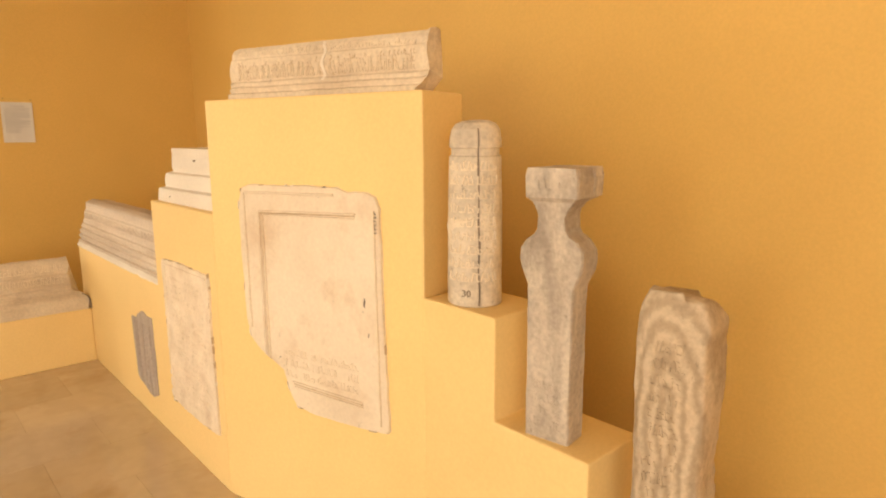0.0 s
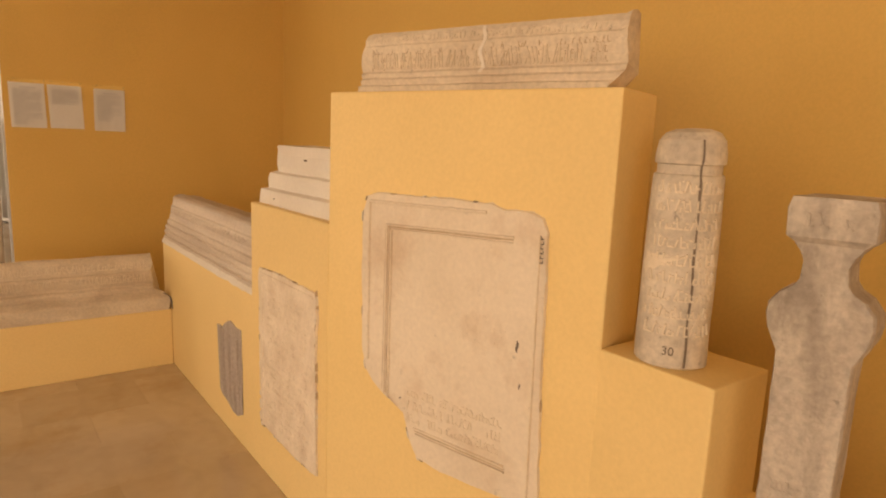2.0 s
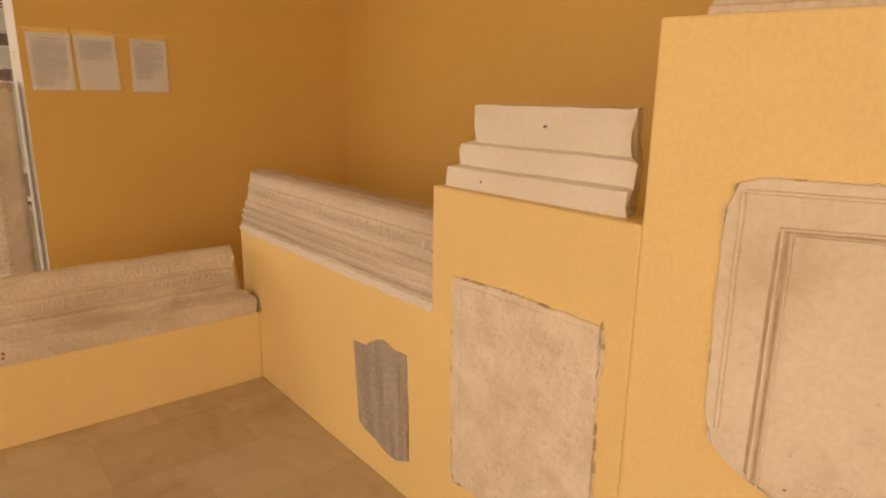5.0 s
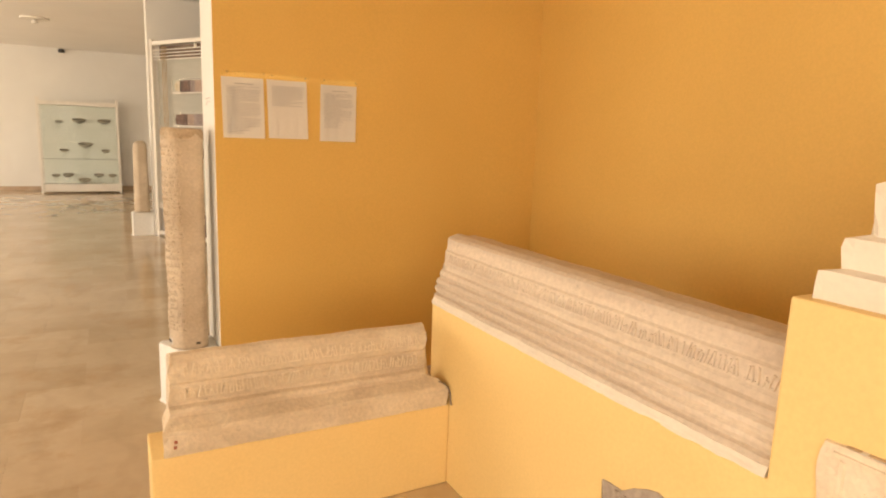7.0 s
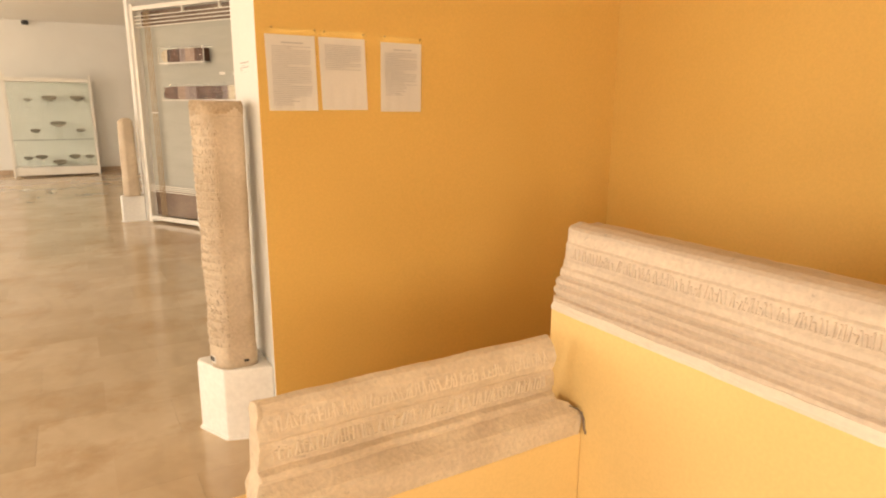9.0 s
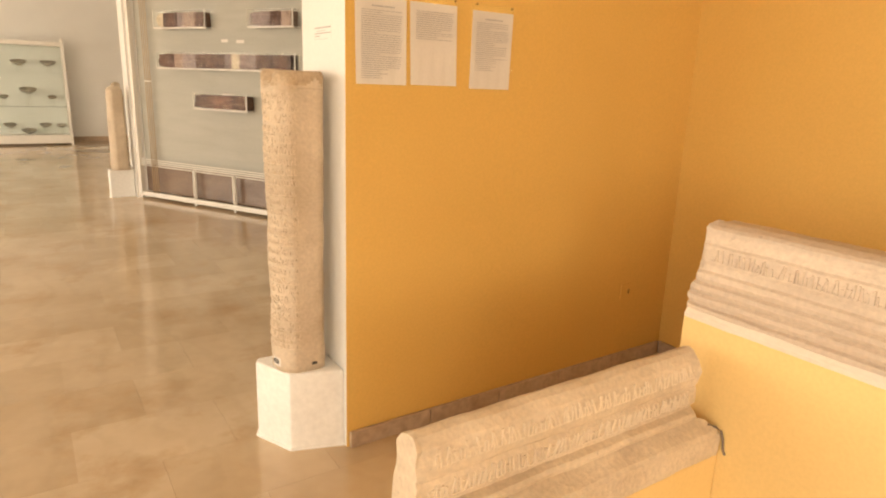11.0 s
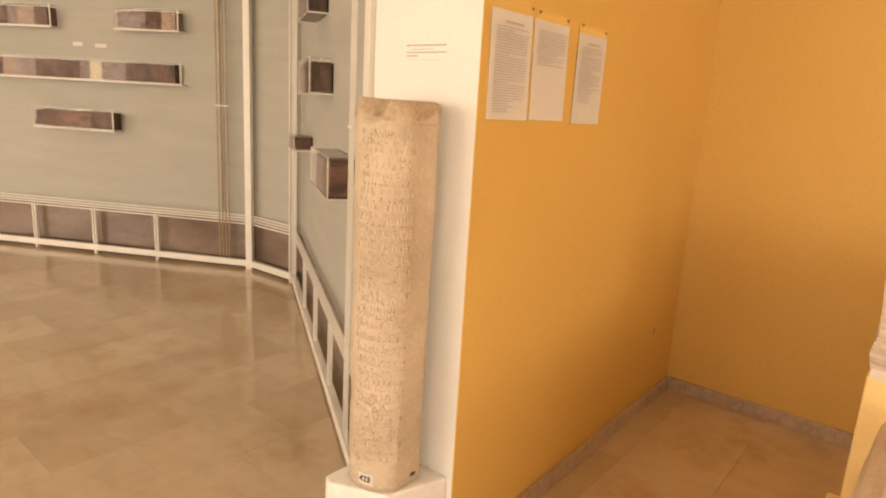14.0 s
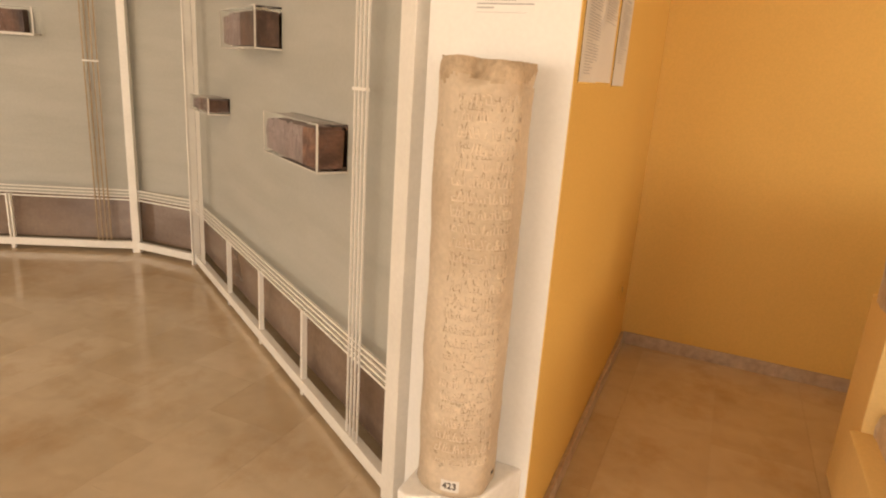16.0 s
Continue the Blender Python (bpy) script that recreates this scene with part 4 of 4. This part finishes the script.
part("dial", bx(0.012, -0.009, -0.014, 0.028, -0.006, 0.012, 0.001), BRASS, sock, "small dark opening")


# columns on white plaster pedestals
def pedestal(x, y, flip, top=0.352):
    ob = thing("pedestal", "white plaster faceted pedestal at the wall end", "pedestal", "pedestals under columns", (x, y, 0))
    pts = [(-0.168, 0.03), (-0.085, -0.156), (0.127, -0.225), (0.127, 0.06), (-0.15, 0.065)]
    if flip:
        pts = [(a, -b) for a, b in pts][::-1]
    bm = bmesh.new()
    prism(bm, pts, 0, top)
    bevel(bm, 0.01, 2)
    part("block", bm, PLASTER, ob)
    bm = bmesh.new()
    prism(bm, [(a * 1.04 - 0.002 if a < 0.1 else a, b * 1.02) for a, b in pts], 0, 0.012)
    part("foot", bm, PLASTER, ob)
    return ob


SIDES = 64


def shaft(x, y, z0, z1, label, cap=False, r=0.125, notch_at=radians(188)):
    ob = thing("column_shaft", label, "column", "inscribed columns", (x, y, z0))
    H = z1 - z0
    bm = bmesh.new()
    plan = []
    for i in range(SIDES):
        a = 2 * math.pi * i / SIDES
        px, py = math.cos(a), math.sin(a)
        plan.append((r * max(-1, min(0.68, px * 1.02)), r * max(-0.93, min(0.93, py * 1.04))))
    loops = []
    n = 44
    zs = [H * i / n for i in range(n + 1)] + ([] if cap else [H - 0.006 - 0.008 * j for j in range(10)])
    for z in sorted(zs):
        k = 1.0 + 0.05 * (z / H)
        if cap:
            q = (z / H)
            k = 1.0 - 0.12 * q
            if q > 0.93:
                k *= math.sqrt(max(0.05, 1 - ((q - 0.93) / 0.075) ** 2))
            elif 0.895 < q < 0.925:
                k *= 0.9
        elif z > H - 0.012:
            k *= 0.965
        lp = []
        for px, py in plan:
            p = Vector((px * k, py * k, z))
            if z > 0:
                w = wobble(p + Vector((x, y, 0)), 0.005, 8, 1) + wobble(p, 0.002, 28, 4)
                if z > H - 0.06 and not cap:
                    w += wobble(p, 0.010, 18, 3)
                if not cap:
                    gap = abs(math.atan2(py, px) - notch_at + (2 * math.pi if py < 0 and notch_at > math.pi else 0))
                    depth = max(0, 1 - gap / (0.12 + 0.30 * max(0, (z - H + 0.075) / 0.075))) * ease(z, H - 0.075, H - 0.01)
                    w -= Vector((px, py, 0)) * 0.5 * min(1, 1.6 * depth)
                p += w
            lp.append(bm.verts.new(p))
        loops.append(lp)
    for a, b in zip(loops, loops[1:]):
        for i in range(SIDES):
            bm.faces.new((a[i], a[(i + 1) % SIDES], b[(i + 1) % SIDES], b[i]))
    bm.faces.new(loops[0][::-1]), bm.faces.new(loops[-1])
    body = part("shaft", bm, SHAFT, ob, smooth=True)
    if not cap:
        body.data.materials.append(BREAK_SHADE)
        for f in body.data.polygons:
            c = f.center
            # brown broken top; the notch's shade is put into the same colour
            if c.z > H - 0.05 - 0.035 * noise.noise(Vector((c.x * 22, c.y * 22, 3))) or (Vector((c.x, c.y)).length < 0.75 * r and c.z > H - 0.1 and c.x < 0):
                f.material_index = 1
    return ob


pedestal(0.06, 6.12, False)
col = shaft(0.060, 6.065, 0.352, 1.555, "buff limestone column shaft with worn carved lettering", False, 0.113)
cb = col.children[0]
col_f = around(0, 0, 0.113, radians(166), 0.10)
tagged(part("inscription", strokes(col_f, 0.18, 1.03, 26, 0.0026, 71, 0.0048, 0.92, cb), SHAFT_PALE, col, "rows of raised lettering"), kind="stuff")
# carved shadow beside the raised letters, put in as flat dark strokes
tagged(part("dirt", strokes(around(0, 0, 0.113, radians(166.6), 0.106), 0.17, 1.02, 44, 0.0010, 72, 0.0034, 0.30, cb), LETTER_SHADE, col, "flat brown strokes between the letters"), kind="stuff")
tree = surface_of(cb)


def skin(a, z, off):
    o = Vector((0.3 * math.cos(a), 0.3 * math.sin(a), z))
    hit = tree.ray_cast(o, Vector((-math.cos(a), -math.sin(a), 0)), 0.4)[0]
    return (hit if hit else o * 0.4) + Vector((math.cos(a), math.sin(a), 0)) * off


bm = bmesh.new()
for i in range(6):
    a0, a1 = radians(180 + i * 4.5), radians(184.5 + i * 4.5)
    bm.faces.new([bm.verts.new(skin(a, z, 0.0015)) for a, z in ((a0, 0.018), (a1, 0.018), (a1, 0.056), (a0, 0.056))])
tag_card = part("number_label", bm, PAPER, col, "worn white number label")
ang = radians(193)
mn = Matrix.Translation(skin(ang, 0.038, 0.003)) @ Matrix.Rotation(ang + math.pi / 2, 4, "Z") @ Matrix.Rotation(math.pi / 2, 4, "X")
text("423", 0.028, 0.0012, BLACK, tag_card, mn, "number")
bm = bmesh.new()
a0, a1 = radians(276), radians(288)
bm.faces.new([bm.verts.new(skin(a, z, 0.002)) for a, z in ((a0, 0.025), (a1, 0.025), (a1, 0.037), (a0, 0.037))])
part("ink_mark", bm, BLACK, col, "faded black ink mark")
pedestal(0.152, 12.56, True)
shaft(0.15, 12.53, 0.352, 1.375, "buff stone column with a domed cap", True, 0.12)
pedestal(0.92, 19.3, True)
shaft(0.93, 19.36, 0.352, 1.34, "distant stone column with a domed cap", True, 0.12)


# display screens with white rods, boards and wooden fragments in acrylic boxes
SECTIONS = {
    # last section's cream is a white reflection, put into the wood's colour
    3: ((0, 0.18, WOOD), (0.18, 0.42, WOODP), (0.42, 0.55, WOODM_SHEEN), (0.55, 0.86, WOOD), (0.86, 1, WOODC_GLEAM)),
    5: ((0, 0.24, WOODP), (0.24, 0.52, WOOD), (0.52, 1, WOODM_SHEEN)),
    7: ((0, 0.24, WOOD), (0.24, 0.36, WOODM_SHEEN), (0.36, 0.42, WOODC_GLEAM), (0.42, 0.47, WOODM_SHEEN), (0.47, 0.70, WOOD), (0.70, 0.80, WOODM_SHEEN), (0.80, 0.87, WOODP), (0.87, 1, WOOD)),
    9: ((0, 0.30, WOOD), (0.30, 0.70, WOODRED), (0.70, 1, WOOD)),
    # second screen: grey sections carry the acrylic's reflection in their colour
    11: ((0, 0.55, WOODM_SHEEN), (0.55, 1, WOOD)),
    13: ((0, 0.4, WOODM_SHEEN), (0.4, 1, WOOD)),
    15: ((0, 0.75, WOODM_SHEEN), (0.75, 1, WOODRED)),
    17: ((0, 1, WOOD),),
}


def screen(name, p, q, boxes, labels, board, post_ends, rods=FRAMEW):
    p, q = Vector(p), Vector(q)
    u = (q - p).normalized()
    n = Vector((-u.y, u.x))
    if n.x > 0:
        n = -n
    W = (q - p).length
    T = Matrix(((u.x, n.x, 0, 0), (u.y, n.y, 0, 0), (0, 0, 1, 0), (0, 0, 0, 1)))
    ob = thing(name, "white metal display screen with rod lattice and blue-grey board", "display screen", "display screens", (p.x, p.y, 0))

    def b(nm, s0, d0, z0, s1, d1, z1, material, parent=ob, label="", w=0.0):
        return part(nm, bx(s0, d0, z0, s1, d1, z1, w, T), material, parent, label)

    b("bottom_rail", 0.02, -0.02, 0.03, W - 0.02, 0.02, 0.085, FRAMEW, w=0.003)
    b("top_rail", 0.02, -0.02, 2.70, W - 0.02, 0.02, 2.75, FRAMEW, w=0.003)
    for s0, s1 in post_ends:
        b("post", s0, -0.025, 0.0, s1, 0.025, 2.78, FRAMEW, w=0.003)
    e0 = 0.03 if W > 1 else -0.12
    b("back_panel", e0 - (0.09 if W > 1 else 0), -0.075, 0.425, W - e0, -0.062, 2.52, BOARD, label="blue-grey painted back panel")
    if board:
        panel = b("display_board", board[0], -0.062, 0.522, board[1], -0.042, 2.445, BOARD, label="blue-grey display board", w=0.003)
    b("lower_panel", e0 - (0.09 if W > 1 else 0), -0.078, 0.086, W - e0, -0.065, 0.425, BROWN, label="glossy dark brown lower panel")
    b("upper_panel", 0.03, -0.10, 2.52, W - 0.03, -0.085, 2.70, BROWN, label="dark upper panel")
    if W > 1:
        for s in (0.94, 1.59, 2.235):
            for s_ in ((s - 0.013, s + 0.013) if board else (s,)):
                half = 0.006 if board else 0.012
                b("upright", s_ - half, -0.012, 0.085, s_ + half, 0.012, 0.43, FRAMEW)
            b("upright", s - 0.012, -0.012, 2.63, s + 0.012, 0.012, 2.70, FRAMEW)
            b("levelling_foot", s - 0.012, -0.012, 0.0, s + 0.012, 0.012, 0.03, FRAMEW)
        for c in (0.25, W - 0.31):
            for k in range(4):
                s = c + (k - 1.5) * 0.032
                b("rod", s - 0.0045, 0.006, 0.085, s + 0.0045, 0.012, 2.70, rods)
            b("clamp", c - 0.056, 0.004, 1.44, c + 0.056, 0.018, 1.452, FRAMEW)
    for z in (0.42, 0.445, 0.47, 0.495, 2.50, 2.543, 2.586, 2.63):
        b("rod", 0.02, -0.006, z - 0.005, W - 0.02, 0.004, z + 0.005, FRAMEW)
    for s0, z0, s1, z1, d, wood0, wood1, seed in boxes:
        case = thing("acrylic_case", "clear acrylic case with a dark carved wood fragment", "display case", "wood fragments in cases", (p.x + u.x * s0, p.y + u.y * s0, z0))
        Tb = Matrix.Translation((0, 0, 0)) @ T
        off = -0.04 if board and s0 > board[0] else -0.06
        L_, H_ = s1 - s0, z1 - z0
        cover = part("cover", bx(0, off, 0, L_, off + d, H_, 0.002, Tb), ACRYL, case)
        cover.visible_shadow = False
        e = 0.004
        bm = bmesh.new()
        # light caught by the case edges, put in as pale strips, widest where brightest
        for zz, k in ((0, 0.008 if board else 0.003), (H_, 0.0012)):
            box(bm, 0, off + d - e, zz - k, L_, off + d + e * 0.4, zz + k, Tb)
        for ss, k in ((0, 0.005 if board else 0.0012), (L_, 0.0012 if board else 0.005)):
            box(bm, ss - k, off + d - e, 0, ss + k, off + d + e * 0.4, H_, Tb)
            box(bm, ss - k, off, -e, ss + k, off + d, e, Tb)
        part("bright_edge", bm, EDGE_GLINT, cover, "pale strips for light caught in the acrylic edges")
        rng = random.Random(seed)
        pieces = SECTIONS[seed]
        w0, w1 = wood0 * L_, wood1 * L_
        for i, (f0, f1, wood) in enumerate(pieces):
            bm = bmesh.new()
            m = max(4, int((f1 - f0) * (w1 - w0) / 0.02))
            loops = []
            for j in range(m + 1):
                ss = w0 + (w1 - w0) * (f0 + (f1 - f0) * j / m) + (0.0015 if j == 0 else 0)
                ragged = ease(ss, w1 - 0.14, w1) if board else ease(w0 + 0.14 - ss, 0, 0.14)
                lp = []
                for dd, zz in ((off + 0.01, 0.012), (off + d - 0.014, 0.012), (off + d - 0.012, H_ * 0.3), (off + d - 0.016, H_ * 0.5), (off + d - 0.012, H_ * 0.68), (off + d - 0.016, H_ * 0.88), (off + 0.01, H_ * 0.88)):
                    zz = zz + (H_ * 0.45 - zz) * 0.16 * ragged
                    jag = (0.05 if ragged > 0.9 else 0.004) * noise.noise(Vector((zz * 40, seed, ss * 3)))
                    lp.append(bm.verts.new(Tb @ Vector((ss + jag, dd + 0.008 * noise.noise(Vector((ss * 30, zz * 30, seed))), zz + (0.012 * noise.noise(Vector((ss * 25, 1, seed))) if zz > 0.1 else 0)))))
                loops.append(lp)
            n_ = len(loops[0])
            for a, c in zip(loops, loops[1:]):
                for k in range(n_):
                    bm.faces.new((a[k], a[(k + 1) % n_], c[(k + 1) % n_], c[k]))
            bm.faces.new(loops[0][::-1]), bm.faces.new(loops[-1])
            part("wood_fragment", bm, wood, case, "carved wood fragment with traces of paint")
    for s0, z0, s1, z1 in labels:
        b("label_card", s0, -0.042, z0, s1, -0.039, z1, PAPER, panel, label="small white label card")
    return ob


screen("display_screen", (1.90, 9.60), (0.33, 12.42),
       [(1.83, 2.04, 2.66, 2.225, 0.12, 0.04, 0.93, 3), (0.60, 2.04, 1.21, 2.215, 0.12, 0.05, 0.92, 5), (0.60, 1.60, 2.68, 1.785, 0.10, 0.03, 0.98, 7), (1.27, 1.165, 2.09, 1.345, 0.12, 0.0, 0.96, 9)],
       [(1.625, 1.895, 1.72, 1.927), (1.385, 1.888, 1.495, 1.92), (1.56, 1.318, 1.73, 1.343)], (0.30, 2.93), ((-0.02, 0.04), (3.17, 3.23)), ROD_SHADE)
screen("display_screen", (1.93, 9.02), (0.27, 6.40),
       [(1.16, 1.575, 1.78, 1.765, 0.13, 0.1, 0.97, 11), (0.34, 1.19, 0.83, 1.285, 0.13, 0.2, 0.98, 13), (1.90, 1.115, 2.545, 1.30, 0.13, 0.04, 0.97, 15), (1.0, 2.02, 1.55, 2.2, 0.12, 0.05, 0.95, 17)],
       [], None, ((-0.012, 0.012), (3.08, 3.17)))
screen("display_screen", (1.915, 9.02), (1.90, 9.60), [], [], None, ((0.0, 0.012),))

# tall glass cabinet with ceramic bowls by the far wall
cab = thing("glass_cabinet", "tall glass cabinet with white frame and ceramic bowls", "display cabinet", at=(-0.80, 19.62, 0))
CW, CD, CH = 0.80, 0.22, 2.18
part("base", bx(-CW, -CD, 0.04, CW, CD, 0.21, 0.004), FRAMEW, cab, "white base box")
part("top_rail", bx(-CW, -CD, 2.02, CW, CD, 2.10, 0.004), FRAMEW, cab)
part("back", bx(-CW + 0.03, CD - 0.02, 0.21, CW - 0.03, CD, 2.02), CASEBACK, cab, "pale green back panel")
for sx in (-1, 1):
    for sy in (-1, 1):
        part("post", bx(sx * CW - 0.022, sy * CD - 0.022, 0.0, sx * CW + 0.022, sy * CD + 0.022, CH, 0.004), FRAMEW, cab)
for z in (0.79, 1.48):
    part("shelf", bx(-CW + 0.03, -CD + 0.03, z - 0.006, CW - 0.03, CD - 0.03, z + 0.004), GLASS, cab, "green glass shelf").visible_shadow = False
part("pane", bx(-CW + 0.024, -CD - 0.002, 0.21, CW - 0.024, -CD + 0.004, 2.02), GLASS, cab, "clear front pane").visible_shadow = False


def bowl(x, z, lift, r, label="small glazed ceramic bowl on a glass shelf"):
    ob = thing("bowl", label, "bowl", "ceramics in the cabinet", (x, 19.58, z))
    prof = [(0.35, 0.0), (0.38, 0.08), (0.62, 0.16), (0.88, 0.34), (1.0, 0.56), (0.95, 0.56), (0.82, 0.36), (0.5, 0.2), (0.05, 0.16)]
    bm = lathe([(r * a, r * b) for a, b in prof], 0, 0, 20)
    bmesh.ops.rotate(bm, verts=bm.verts, matrix=Matrix.Rotation(radians(12), 3, "X"))
    lo = min(v.co.z for v in bm.verts)
    bmesh.ops.translate(bm, verts=bm.verts, vec=(0, 0, lift - lo))
    part("stand", bx(-r * 0.4, -r * 0.3, 0, r * 0.4, r * 0.3, lift), ACRYL, ob, "clear acrylic stand").visible_shadow = False
    part("body", bm, CERAMIC, ob, smooth=True)


for x, shelf_z, lift, r in ((-1.20, 1.484, 0.12, 0.085), (-0.80, 1.484, 0.13, 0.15), (-0.28, 1.484, 0.13, 0.15), (-1.13, 0.794, 0.15, 0.10), (-0.69, 0.794, 0.26, 0.16), (-0.28, 0.794, 0.15, 0.095),
                        (-1.33, 0.21, 0.15, 0.09), (-1.08, 0.21, 0.15, 0.12), (-0.45, 0.21, 0.15, 0.115), (-0.16, 0.21, 0.15, 0.095), (-0.75, 0.21, 0.02, 0.14)):
    bowl(x, shelf_z, lift, r)

# ceiling and wall fittings
det = thing("smoke_detector", "white round smoke detector on the ceiling", "smoke detector", at=(-1.25, 15.6, TOP))
part("base", lathe([(0.02, -0.10), (0.05, -0.095), (0.055, -0.06), (0.03, -0.05), (0.03, -0.035), (0.22, -0.03), (0.22, 0.0)], 0, 0, 20), PLASTIC, det, smooth=False)
cctv = thing("security_camera", "small dark security camera on the far wall", "camera", at=(-1.08, NORTH, 3.27))
part("bracket", bx(-0.03, -0.12, -0.02, 0.03, 0, 0.02, 0.004), PLASTIC, cctv)
part("housing", lathe([(0.06, -0.03), (0.075, 0.0), (0.06, 0.05), (0.02, 0.06)], 0, -0.17, 16), DARK, cctv, "dark round housing", True)
out = thing("wall_socket", "white socket box with a trailing cable", "socket", at=(-2.85, NORTH, 0.32))
part("box", bx(-0.07, -0.05, -0.05, 0.07, 0, 0.05, 0.006), PLASTIC, out)
part("cable", bx(-0.008, -0.014, -0.22, 0.008, -0.002, -0.05, 0.002), PLASTIC, out)

# polished marble floor tiles
TX, TY = 0.60, 0.4125
near, far = [], bmesh.new()
tile_floor = tagged(new("floor_tiles"), "polished beige marble floor of veined slabs", "floor", "", "structure")


def tile_mesh(w, h):
    bm = bmesh.new()
    box(bm, 0.0004, 0.0004, -0.006, w - 0.0004, h - 0.0004, 0.0)
    me = bpy.data.meshes.new("tile")
    bmesh.ops.recalc_face_normals(bm, faces=bm.faces)
    bm.to_mesh(me)
    bm.free()
    me.materials.append(TILE)
    return me


unit = tile_mesh(TX, TY)
rng = random.Random(12)
y = 6.16 - 25 * TY
row = 0
while y < NORTH:
    x = WEST + (0.30 if row % 2 else 0.0) - TX
    while x < 3.3:
        if SOUTH < y + TY and x + TX > WEST:
            if -2.6 < x < 2.0 and 2.0 < y < 12.4:
                near.append((x, y))
            else:
                box(far, x + 0.0004, y + 0.0004, -0.006, x + TX - 0.0004, y + TY - 0.0004, 0.0)
        x += TX
    y += TY
    row += 1
for x, y in near:
    o = new("tile", unit)
    o.location = (x, y, 0)
    o.parent = tile_floor
tagged(part("outer_tiles", far, TILE_FAR, tile_floor), kind="stuff")
